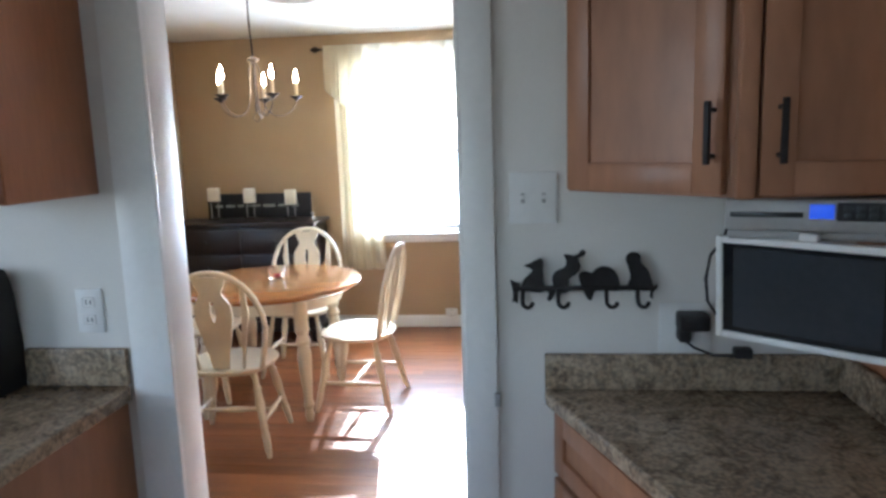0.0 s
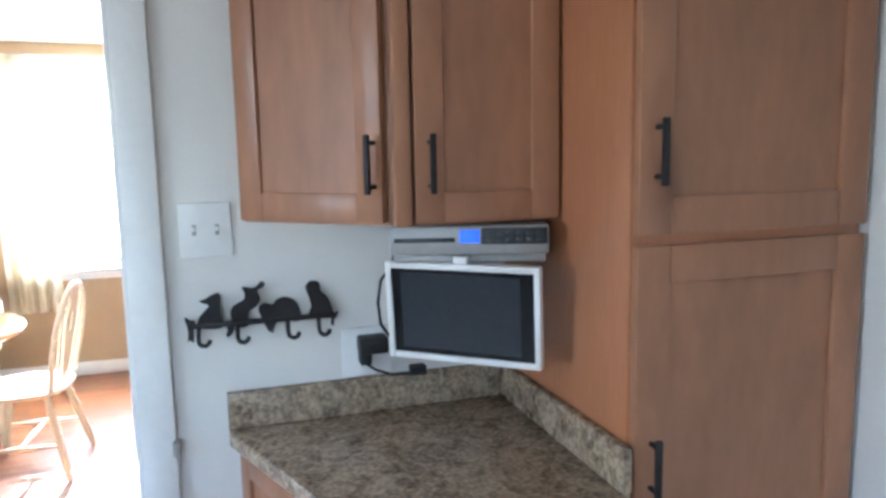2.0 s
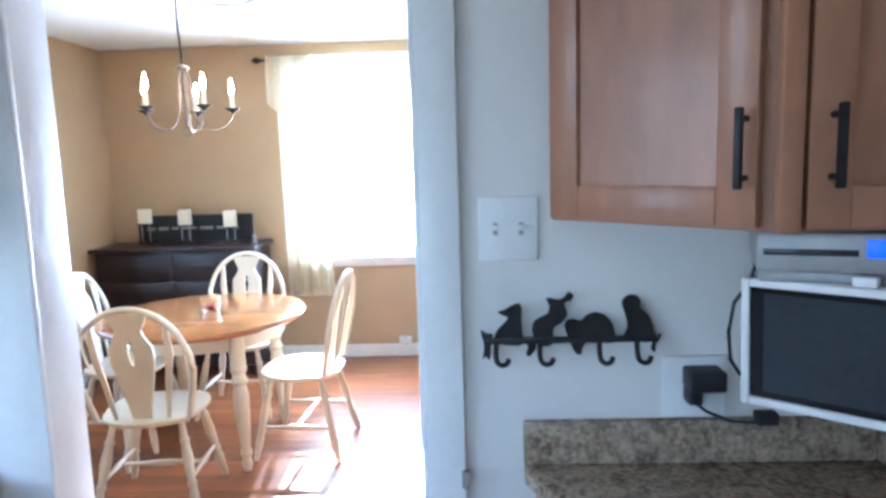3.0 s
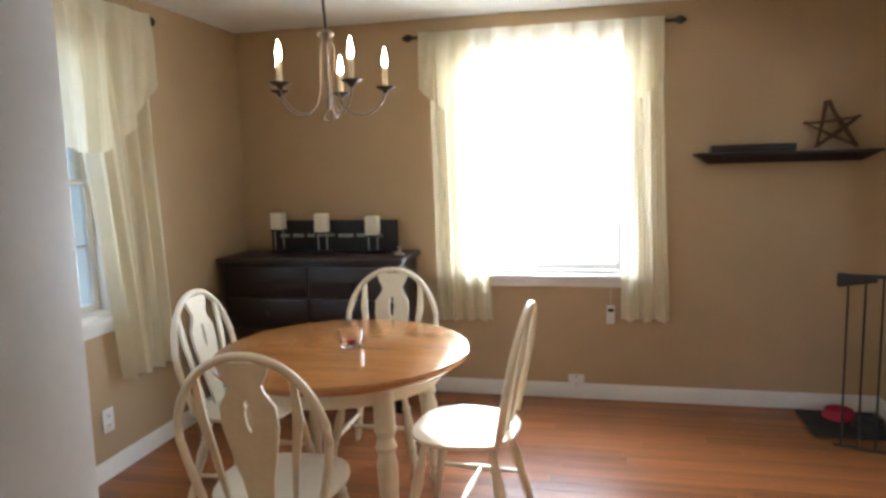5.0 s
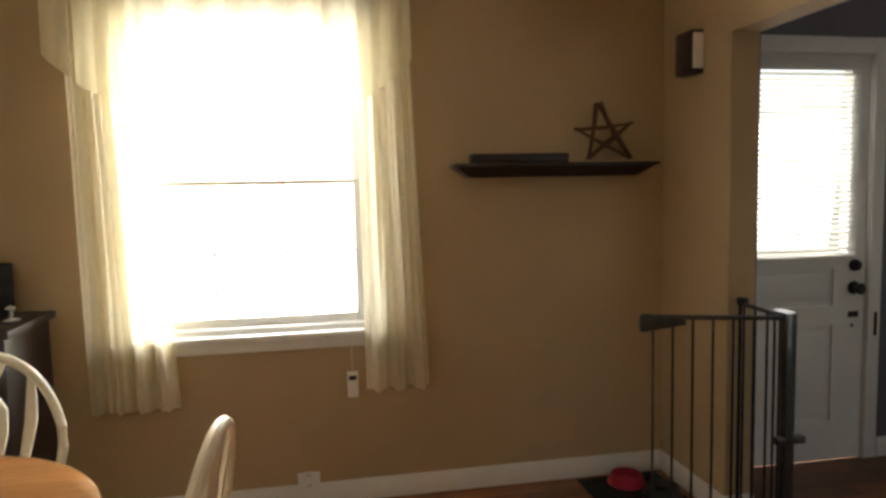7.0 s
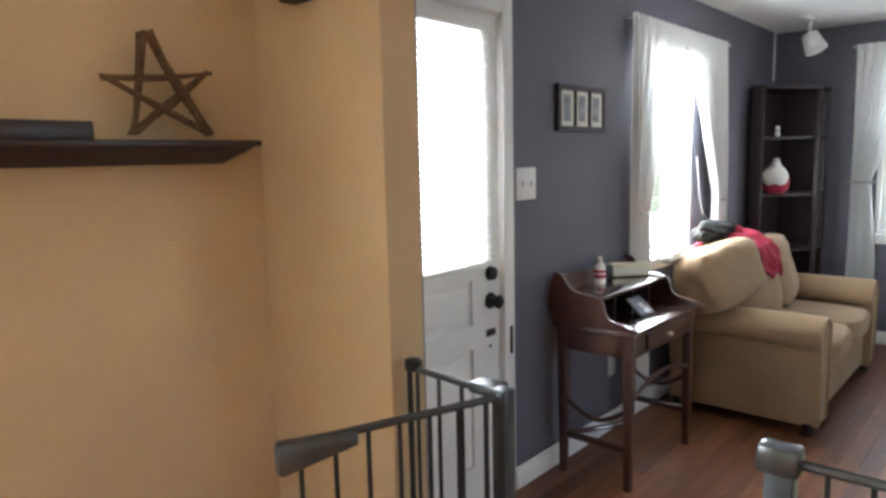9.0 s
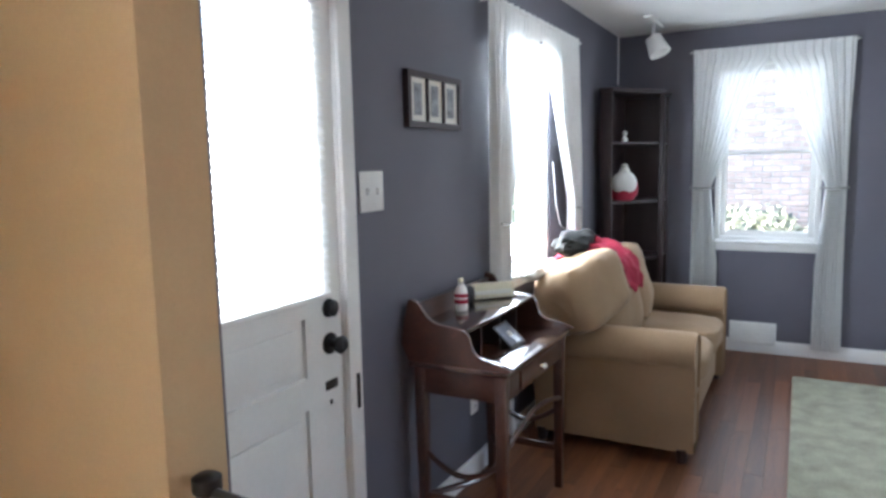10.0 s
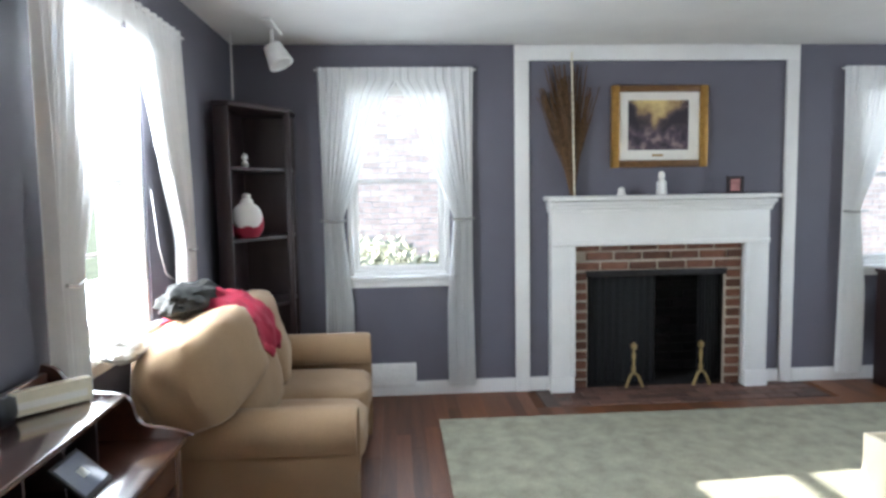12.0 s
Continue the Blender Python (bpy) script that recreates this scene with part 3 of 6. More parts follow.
def round_knob(z, r, out):
    m = Matrix.Rotation(radians(90), 4, "X")
    return lathe([(r * 1.15, 0), (r * 1.15, 0.006), (r * 0.45, 0.012), (r * 0.4, out * 0.5), (r * 0.9, out * 0.62), (r, out * 0.8), (r * 0.6, out)], (5.915, DY0, z), 20, m=m)


part("deadbolt", round_knob(1.0, 0.026, 0.028), M_BLACK, door, "black deadbolt turn")
part("door_knob", round_knob(0.885, 0.03, 0.06), M_BLACK, door, "black round door knob")
part("mail_slot", box(5.885, 5.945, DY0 - 0.006, DY0 + 0.002, 0.735, 0.765, 0.003), M_BRONZE, door, "dark metal plate")
part("keyhole", box(5.905, 5.917, DY0 - 0.004, DY0 + 0.002, 0.685, 0.70, 0.002), M_BRONZE, door)
part("strike_plate", box(6.012, 6.028, LY - 0.024, LY - 0.016, 0.64, 0.76, 0.003), M_BRONZE, door, "dark metal strike plate")

# ---- kitchen ----


def shaker_door(w, h, mat, panel_mat, parent, at, turn, handle_side, handle_z, rail=0.062):
    """A framed door, w wide in x and h high, its face towards -y; placed under its cabinet."""
    m = pose(*at, 0, 0, turn)
    b = bmesh.new()
    for x0, x1, z0, z1 in ((0, rail, 0, h), (w - rail, w, 0, h), (rail, w - rail, 0, rail), (rail, w - rail, h - rail, h)):
        box(x0, x1, -0.02, 0, z0, z1, 0.0025, bm=b)
    bmesh.ops.transform(b, matrix=m, verts=b.verts)
    d = part("cabinet_door", b, mat, parent)
    b = box(rail, w - rail, -0.011, -0.004, rail, h - rail)
    bmesh.ops.transform(b, matrix=m, verts=b.verts)
    part("door_panel", b, panel_mat, d)
    hx = rail * 0.5 if handle_side == 0 else w - rail * 0.28
    b = box(hx - 0.006, hx + 0.006, -0.052, -0.040, handle_z, handle_z + 0.12, 0.003)
    for zz in (handle_z + 0.016, handle_z + 0.104):
        tube([(hx, -0.02, zz), (hx, -0.042, zz)], 0.005, bm=b)
    bmesh.ops.transform(b, matrix=m, verts=b.verts)
    part("handle", b, M_BLACK, d, "black bar handle")
    return d


def prism(outline, z0, z1, bevel=0.0):
    b = bmesh.new()
    f = b.faces.new([b.verts.new((x, y, z0)) for x, y in outline])
    g = bmesh.ops.extrude_face_region(b, geom=[f])
    bmesh.ops.translate(b, verts=[v for v in g["geom"] if isinstance(v, bmesh.types.BMVert)], vec=(0, 0, z1 - z0))
    if bevel:
        bmesh.ops.bevel(b, geom=b.edges, offset=bevel, segments=3, affect="EDGES", profile=0.5)
    return b


UB = 1.41
cab = thing("angled_wall_cabinet", "stained maple wall cabinet with an angled door beside the doorway", "cabinet", (4.05, 4.55, UB))
part("body", prism([(3.852, KY), (4.135, 4.425), (4.172, 4.405), (4.172, KY)], UB, 2.28), M_MAPLE, cab)
ang = math.degrees(math.atan2(4.425 - 4.70, 4.135 - 3.855))
L = math.hypot(4.135 - 3.855, 4.425 - 4.70)
shaker_door(L - 0.01, 0.87, M_MAPLE, M_MAPLE, cab, (3.858, 4.694, UB + 0.006), ang, 1, 0.06)
part("corner_post", box(4.138, 4.172, 4.382, 4.405, UB, 2.28, 0.004), M_MAPLE, cab)
cab = thing("wall_cabinet", "stained maple wall cabinet with one shaker door", "cabinet", (4.36, 4.55, UB))
part("body", box(4.174, 4.508, 4.405, KY, UB, 2.28, 0.002), M_MAPLE, cab)
shaker_door(0.322, 0.87, M_MAPLE, M_MAPLE, cab, (4.18, 4.404, UB + 0.006), 0, 0, 0.06)

pan = thing("pantry_cabinet", "tall stained maple pantry cabinet with two shaker doors", "cabinet", (4.78, 4.4, 0))
part("body", box(4.512, 5.06, 4.13, KY, 0.0, 2.3, 0.002), M_PANEL, pan)
shaker_door(0.535, 0.9, M_MAPLE, M_MAPLE, pan, (4.518, 4.129, 1.40), 0, 0, 0.09, 0.07)
shaker_door(0.535, 1.26, M_MAPLE, M_MAPLE, pan, (4.518, 4.129, 0.12), 0, 0, 0.78, 0.07)

base = thing("angled_base_cabinet", "stained maple base cabinet with an angled front under the counter", "cabinet", (4.2, 4.4, 0))
part("body", prism([(3.822, KY), (4.04, 4.13), (4.51, 4.13), (4.51, KY)], 0.1, 0.874), M_MAPLE, base)
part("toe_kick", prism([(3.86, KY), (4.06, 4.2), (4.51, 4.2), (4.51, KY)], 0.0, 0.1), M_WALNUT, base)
ang = math.degrees(math.atan2(4.13 - KY, 4.04 - 3.822))
L = math.hypot(4.04 - 3.822, 4.13 - KY)
for z0, hh in ((0.70, 0.16), (0.12, 0.565)):
    m = pose(3.822, KY, z0, 0, 0, ang)
    b = bmesh.new()
    for x0, x1, za, zb in ((0.02, 0.07, 0, hh), (L - 0.07, L - 0.02, 0, hh), (0.07, L - 0.07, 0, 0.05), (0.07, L - 0.07, hh - 0.05, hh)):
        box(x0, x1, -0.019, 0, za, zb, 0.002, bm=b)
    box(0.07, L - 0.07, -0.009, -0.003, 0.05, hh - 0.05, bm=b)
    bmesh.ops.transform(b, matrix=m, verts=b.verts)
    part("cabinet_front", b, M_MAPLE, base)
ct = thing("granite_counter", "speckled brown granite counter with an upstand", "counter", (4.2, 4.4, 0.874))
part("top", prism([(3.79, KY), (3.79, 4.68), (4.02, 4.10), (4.508, 4.10), (4.508, KY)], 0.876, 0.914, 0.007), M_GRANITE, ct)
part("upstand", box(3.79, 4.486, KY - 0.022, KY - 0.001, 0.915, 1.005, 0.004), M_GRANITE, ct)
part("upstand", box(4.488, 4.509, 4.10, KY - 0.001, 0.915, 1.005, 0.004), M_GRANITE, ct)

# under-cabinet radio with a fold-down screen
tv = thing("under_cabinet_television", "silver under-cabinet television and radio with a fold-down screen", "television", (4.3, 4.5, UB - 0.06))
tvm = pose(4.31, 4.43, 0, 0, 0, -20)
b = box(-0.17, 0.17, -0.03, 0.2, UB - 0.068, UB - 0.004, 0.008)
bmesh.ops.transform(b, matrix=tvm, verts=b.verts)
part("body", b, M_SILVER, tv)
b = box(-0.165, 0.165, -0.006, 0.19, UB - 0.088, UB - 0.069, 0.005)
bmesh.ops.transform(b, matrix=tvm, verts=b.verts)
part("lower_body", b, M_SILVER, tv)
b = box(-0.02, 0.022, -0.034, -0.029, UB - 0.042, UB - 0.014, 0.002)
bmesh.ops.transform(b, matrix=tvm, verts=b.verts)
part("display", b, M_LCD, tv, "lit blue display")
b = box(0.026, 0.165, -0.0335, -0.029, UB - 0.045, UB - 0.01, 0.002)
bmesh.ops.transform(b, matrix=tvm, verts=b.verts)
part("control_panel", b, M_PLASTIC_B, tv)
for k in range(12):
    bx0, bz0 = 0.036 + (k % 6) * 0.021, UB - 0.026 - 0.014 * (k // 6)
    b = box(bx0, bx0 + 0.014, -0.0365, -0.033, bz0, bz0 + 0.009, 0.001)
    bmesh.ops.transform(b, matrix=tvm, verts=b.verts)
    part("button", b, M_IRONGREY, tv)
b = box(-0.16, -0.03, -0.033, -0.029, UB - 0.04, UB - 0.03, 0.001)
bmesh.ops.transform(b, matrix=tvm, verts=b.verts)
part("disc_slot", b, M_IRONGREY, tv)
scm = pose(4.288, 4.418, 1.214, 4, 0, -40) @ Matrix.Diagonal((0.95, 1, 1, 1))
b = bmesh.new()
for x0, x1, z0, z1 in ((-0.185, -0.171, -0.11, 0.11), (0.171, 0.185, -0.11, 0.11), (-0.171, 0.171, -0.11, -0.096), (-0.171, 0.171, 0.096, 0.11)):
    box(x0, x1, -0.014, 0.014, z0, z1, 0.003, bm=b)
box(-0.172, 0.172, 0.0, 0.013, -0.097, 0.097, bm=b)
bmesh.ops.transform(b, matrix=scm, verts=b.verts)
scr = part("screen_frame", b, M_PALE, tv, "pale plastic screen frame")
b = box(-0.171, 0.171, -0.008, -0.002, -0.096, 0.096)
bmesh.ops.transform(b, matrix=scm, verts=b.verts)
part("screen", b, M_GLOSS_B, scr, "glossy black screen, switched off")
b = box(-0.148, 0.14, -0.0088, -0.0078, -0.084, 0.086)
bmesh.ops.transform(b, matrix=scm, verts=b.verts)
part("display_area", b, M_LCDOFF, scr, "grey display area")
b = box(-0.018, 0.018, -0.004, 0.02, 0.108, 0.125, 0.004)
bmesh.ops.transform(b, matrix=scm, verts=b.verts)
part("hinge", b, M_PALE, tv)
b = tube([(4.172, 4.52, UB - 0.04), (4.158, 4.52, 1.315), (4.132, 4.52, 1.28), (4.124, 4.52, 1.23), (4.13, 4.525, 1.18), (4.15, 4.53, 1.15)], 0.0035)
solo("power_cord", b, M_PLASTIC_B, "thin black power cord hanging beside the screen", "cord")
pl = thing("wall_adapter", "black power adapter plugged into a wall outlet", "adapter", (4.13, 4.69, 1.1))
part("adapter_body", box(4.105, 4.175, 4.645, 4.703, 1.075, 1.115, 0.006), M_PLASTIC_B, pl)
part("plug", box(4.107, 4.135, 4.66, 4.703, 1.045, 1.076, 0.005), M_PLASTIC_B, pl)
part("lead", tube([(4.12, 4.665, 1.05), (4.14, 4.655, 1.035), (4.18, 4.64, 1.022), (4.225, 4.63, 1.022), (4.25, 4.635, 1.04)], 0.0035), M_PLASTIC_B, pl)
part("connector", box(4.225, 4.265, 4.625, 4.655, 1.016, 1.04, 0.004), M_PLASTIC_B, pl)


def wall_plate(name, label, cat, cx, cy, cz, w, h, turn, kind_):
    """A wall plate with toggles or sockets; its face towards -y before the turn."""
    t = thing(name, label, cat, (cx, cy, cz))
    m = pose(cx, cy, cz, 0, 0, turn)

    def put(nm, b, mat, par):
        bmesh.ops.transform(b, matrix=m, verts=b.verts)
        return part(nm, b, mat, par)
    p = put("cover_plate", box(-w / 2, w / 2, -0.007, 0, -h / 2, h / 2, 0.003), M_PALE, t)
    if kind_ == "switch":
        for k in (-1, 1):
            put("toggle_recess", box(k * w / 4.6 - 0.0045, k * w / 4.6 + 0.0045, -0.0085, -0.006, -0.012, 0.012), M_SILVER, p)
            b = box(-0.004, 0.004, -0.02, 0, -0.004, 0.006, 0.0015)
            bmesh.ops.translate(b, verts=b.verts, vec=(k * w / 4.6, 0, 0.002))
            put("toggle", b, M_PALE, p)
    else:
        for k in (-1, 1):
            s = put("socket", box(-0.017, 0.017, -0.0095, -0.006, k * 0.024 - 0.014, k * 0.024 + 0.014, 0.004), M_PALE, p)
            for q in (-0.006, 0.006):
                b = box(q - 0.0013, q + 0.0013, -0.0105, -0.009, k * 0.024 - 0.006, k * 0.024 + 0.006)
                bmesh.ops.transform(b, matrix=m, verts=b.verts)
                part("slot", b, M_PLASTIC_B, p)
    return t


wall_plate("light_switch", "white double toggle switch plate on the kitchen wall", "light switch", 3.766, KY, 1.395, 0.115, 0.125, 0, "switch")
wall_plate("wall_outlet", "white outlet plate above the granite upstand", "outlet", 4.13, KY, 1.07, 0.125, 0.125, 0, "socket")
wall_plate("wall_outlet", "white outlet plate beside the stove", "outlet", 2.59, KY, 1.12, 0.075, 0.12, 0, "socket")
wall_plate("light_switch", "cream double toggle switch plate beside the entry door", "light switch", 6.159, LY, 1.358, 0.142, 0.138, 0, "switch")
wall_plate("wall_outlet", "white outlet plate above the baseboard", "outlet", 3.18, NY - 0.0165, 0.125, 0.1, 0.07, 0, "socket")
wall_plate("wall_outlet", "white outlet plate low on the tan wall", "outlet", WX, 7.08, 0.29, 0.075, 0.12, 90, "socket")
wall_plate("wall_outlet", "white outlet plate low on the slate wall behind the desk", "outlet", 6.95, LY, 0.36, 0.075, 0.12, 0, "socket")

# coat hook rail with four cat silhouettes: plain cut-out shapes
rail = thing("hook_rail", "dark iron hook rail with four sitting cat silhouettes", "hook rail", (3.87, KY, 1.16))
rm = pose(3.708, KY - 0.02, 1.154, 0, 0, 0)


def blob(pts, n=4):
    """A smooth closed outline through points."""
    out = []
    c = len(pts)
    for k in range(c):
        p0, p1, p2, p3 = (Vector((*pts[(k + j) % c], 0)) for j in (-1, 0, 1, 2))
        for s in range(n):
            t = s / n
            q = 0.5 * (2 * p1 + (p2 - p0) * t + (2 * p0 - 5 * p1 + 4 * p2 - p3) * t * t + (3 * p1 - p0 - 3 * p2 + p3) * t ** 3)
            out.append((q.x, q.y))
    return out


def cut(pts):
    part("cat_silhouette", plate(blob(pts), 0.007, rm), M_BLACK, rail)


box_rail = box(0.005, 0.345, -0.002, 0.01, 0.013, 0.025, 0.002)
bmesh.ops.transform(box_rail, matrix=rm, verts=box_rail.verts)
part("bar", box_rail, M_BLACK, rail)
cut([(0.029, 0.017), (0.032, 0.039), (0.045, 0.054), (0.054, 0.066), (0.041, 0.073), (0.035, 0.078), (0.048, 0.082), (0.060, 0.089), (0.076, 0.094), (0.081, 0.083), (0.080, 0.067), (0.081, 0.042), (0.080, 0.011)])
cut([(0.115, 0.010), (0.102, 0.034), (0.105, 0.056), (0.121, 0.067), (0.132, 0.073), (0.135, 0.087), (0.130, 0.102), (0.139, 0.103), (0.153, 0.100), (0.164, 0.104), (0.173, 0.114), (0.182, 0.109), (0.177, 0.099), (0.165, 0.093), (0.170, 0.072), (0.160, 0.055), (0.143, 0.043), (0.141, 0.012)])
cut([(0.165, 0.045), (0.169, 0.057), (0.181, 0.061), (0.197, 0.057), (0.207, 0.067), (0.226, 0.073), (0.248, 0.064), (0.260, 0.044), (0.261, 0.013), (0.216, 0.015), (0.202, 0.008), (0.196, -0.010), (0.185, -0.006), (0.175, 0.015)])
cut([(0.283, 0.020), (0.288, 0.045), (0.283, 0.068), (0.278, 0.083), (0.277, 0.094), (0.286, 0.105), (0.302, 0.106), (0.311, 0.097), (0.312, 0.082), (0.328, 0.064), (0.337, 0.041), (0.341, 0.019), (0.325, 0.012)])
for pts in ([(0.000, 0.041), (0.011, 0.035), (0.023, 0.032), (0.020, 0.014), (0.017, -0.017), (0.008, -0.011), (0.003, -0.016), (0.006, 0.009)],
            [(0.087, 0.021), (0.099, 0.017), (0.109, 0.019), (0.107, 0.001), (0.095, -0.012), (0.089, -0.007), (0.093, 0.006)],
            [(0.335, 0.026), (0.344, 0.022), (0.351, 0.029), (0.350, 0.018), (0.342, 0.008), (0.341, -0.007), (0.334, -0.003), (0.336, 0.011)]):
    part("tail_scroll", plate(blob(pts), 0.006, rm), M_BLACK, rail)
for x in (0.041, 0.127, 0.242, 0.315):
    arc = [(x - 0.011, 0.016), (x - 0.0125, 0.004), (x - 0.0125, -0.004)] + [(x + 0.0125 * math.cos(a), -0.009 + 0.0125 * math.sin(a)) for a in [math.pi * (1.05 + 0.13 * k) for k in range(8)]]
    pts = [rm @ Vector((u, -0.006 - 0.022 * min(1, max(0, 0.016 - w) * 26), w)) for u, w in arc]
    part("hook", tube(pts, 0.0052), M_BLACK, rail)

# left of the doorway: short counter, stove, wall cabinet
b3 = thing("base_cabinet", "stained maple base cabinet under a short granite counter", "cabinet", (2.52, 4.4, 0))
part("body", box(2.372, 2.668, 4.10, KY, 0.1, 0.874, 0.003), M_MAPLE, b3)
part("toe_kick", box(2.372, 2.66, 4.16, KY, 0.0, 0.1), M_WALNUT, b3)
ct = thing("granite_counter", "short speckled granite counter between stove and doorway", "counter", (2.52, 4.4, 0.874))
part("top", prism([(2.37, KY), (2.37, 4.07), (2.69, 4.07), (2.69, 4.69), (2.69, KY - 0.02), (2.66, KY)], 0.876, 0.914, 0.006), M_GRANITE, ct)
part("upstand", box(2.395, 2.685, KY - 0.022, KY - 0.001, 0.915, 1.018, 0.004), M_GRANITE, ct)
wc = thing("wall_cabinet", "stained maple wall cabinet, its plain end beside the doorway", "cabinet", (2.5, 4.55, 1.43))
part("body", box(2.345, 2.65, 4.385, KY, 1.43, 2.28, 0.003), M_PANEL, wc)
shaker_door(0.298, 0.84, M_MAPLE, M_MAPLE, wc, (2.349, 4.383, 1.435), 0, 0, 0.06)
st = thing("stove", "black kitchen range with a raised control backguard", "stove", (2.0, 4.4, 0))
part("body", box(1.61, 2.366, 4.06, KY - 0.005, 0.0, 0.9, 0.006), M_PLASTIC_B, st)
part("cooktop", box(1.61, 2.366, 4.05, KY - 0.02, 0.902, 0.925, 0.005), M_GLOSS_B, st)
b = plate(blob([(0, 0), (0, 0.2), (0.02, 0.315), (0.06, 0.325), (0.09, 0.29), (0.11, 0.1), (0.11, 0)], 3), 0.76, pose(2.385, 4.70, 0.915, 0, 0, 90))
bmesh.ops.scale(b, vec=(1, -1, 1), verts=b.verts, space=Matrix.Translation((0, -4.70, 0)))
part("backguard", b, M_PLASTIC_B, st)
part("clock_panel", box(1.98, 2.3, 4.585, 4.592, 1.08, 1.2, 0.002), M_SCREEN, st, "pale control display")

# ---- dining room ----
def curtain(name, axis, a0, a1, plane, z_top, z_bot, mat, label, folds=7, amp=0.022, inner=None, seed=1, group="", drop=None, nv=26):
    """A gathered cloth along an axis. inner(v) gives the edge shares (left, right) at height share v; drop(u) the length share."""
    rnd = random.Random(seed)
    b = bmesh.new()
    nu = folds * 10
    ph = [rnd.uniform(0, 6.28) for _ in range(4)]
    rows = []
    for j in range(nv + 1):
        v = j / nv
        l, r = inner(v) if inner else (0, 1)
        row = []
        for i in range(nu + 1):
            u = i / nu
            a = a0 + (a1 - a0) * (l + (r - l) * u)
            tight = 0.4 + 0.6 * min(1, v * 3)
            d = amp * tight * (math.sin(2 * math.pi * folds * u + ph[0] + 0.5 * math.sin(3 * v + ph[1])) + 0.45 * math.sin(2 * math.pi * folds * 2.3 * u + ph[2] + v))
            length = drop(u) if drop else 1
            z = z_top + (z_bot - z_top) * v * length + 0.004 * math.sin(folds * 6.28 * u + ph[3]) * v
            row.append(b.verts.new((a, plane + d, z) if axis == "x" else (plane + d, a, z)))
        rows.append(row)
    for r0, r1 in zip(rows, rows[1:]):
        for k in range(nu):
            b.faces.new((r0[k], r0[k + 1], r1[k + 1], r1[k]))
    return solo(name, b, mat, label, "curtain", group)


def curtain_rod(label, p0, p1, r, mat, finial, wall_vec):
    t = thing("curtain_rod", label, "curtain rod", p0)
    part("rod", tube([p0, p1], r, 10), mat, t)
    d = (Vector(p1) - Vector(p0)).normalized()
    if finial:
        for p, s in ((p0, -1), (p1, 1)):
            part("finial", turned(Vector(p), Vector(p) + d * s * 0.075, [(0, r * 1.2), (0.15, r * 1.2), (0.3, r * 2.2), (0.55, r * 2.8), (0.8, r * 1.8), (1, r * 0.5)]), mat, t)
    for p, s in ((p0, 1), (p1, -1)):
        q = Vector(p) + d * s * 0.06
        part("bracket", tube([q, q + Vector(wall_vec)], r * 0.8, 8), mat, t)
    return t


curtain_rod("dark metal curtain rod with turned finials", (2.19, NY - 0.075, 2.295), (3.73, NY - 0.075, 2.295), 0.009, M_BRONZE, True, (0, 0.075, 0))
CN = "dining room north curtains"
curtain("curtain", "x", 2.24, 2.68, NY - 0.07, 2.30, 0.51, M_CURT_IV, "ivory sheer curtain panel beside the bright window", 4, 0.028, lambda v: (0.08 + 0.04 * v, 0.75 + 0.2 * v), 3, CN)
curtain("curtain", "x", 3.40, 3.74, NY - 0.07, 2.30, 0.53, M_CURT_IV, "ivory sheer curtain panel beside the bright window", 3, 0.028, lambda v: (0.13 + 0.02 * v, 0.8 + 0.2 * v), 4, CN)
curtain("curtain_valance", "x", 2.225, 3.68, NY - 0.10, 2.32, 1.55, M_CURT_IV, "ivory sheer valance gathered on the rod", 9, 0.02, None, 5, CN, lambda u: 0.44 + 0.4 * math.sin(math.pi * u) ** 0.75)
curtain_rod("dark metal curtain rod with turned finials", (WX + 0.075, 5.48, 2.295), (WX + 0.075, 7.52, 2.295), 0.009, M_BRONZE, True, (-0.075, 0, 0))
CW = "dining room west curtains"
curtain("curtain", "y", 6.85, 7.60, WX + 0.07, 2.30, 0.47, M_CURT_IV, "ivory sheer curtain panel beside the window", 4, 0.028, lambda v: (0.12 + 0.30 * v, 0.88 + 0.1 * v), 6, CW)
curtain("curtain", "y", 5.42, 5.95, WX + 0.07, 2.30, 0.5, M_CURT_IV, "ivory sheer curtain panel beside the window", 4, 0.028, lambda v: (0.08, 0.7 + 0.2 * v), 7, CW)
curtain("curtain_valance", "y", 5.5, 7.5, WX + 0.10, 2.32, 1.6, M_CURT_IV, "ivory sheer valance gathered on the rod", 10, 0.02, None, 8, CW, lambda u: 0.5 + 0.5 * abs(math.sin(2 * math.pi * u)) ** 0.8)
# small tag on a cord under the window
tg = thing("blind_cord_weight", "small white cord weight hanging below the window sill", "cord weight", (3.39, NY - 0.03, 0.5))
part("cord", tube([(3.39, NY - 0.03, 0.62), (3.39, NY - 0.05, 0.86)], 0.0015, 6), M_PALE, tg)
part("weight", box(3.365, 3.415, NY - 0.036, NY - 0.026, 0.495, 0.615, 0.003), M_PALE, tg)
part("mark", box(3.373, 3.407, NY - 0.038, NY - 0.035, 0.575, 0.595), M_BLACK, tg)

# round table
TX, TY = 2.245, 6.945
tb = thing("dining_table", "round dining table with a honey oak top and cream turned legs", "table", (TX, TY, 0))
part("tabletop", lathe([(0.515, 0.705), (0.53, 0.71), (0.54, 0.722), (0.54, 0.735), (0.533, 0.743), (0.515, 0.745)], (TX, TY, 0), 72), M_TABLE, tb)
part("apron", lathe([(0.40, 0.62), (0.42, 0.622), (0.42, 0.704), (0.40, 0.704)], (TX, TY, 0), 40), M_IVORY, tb)
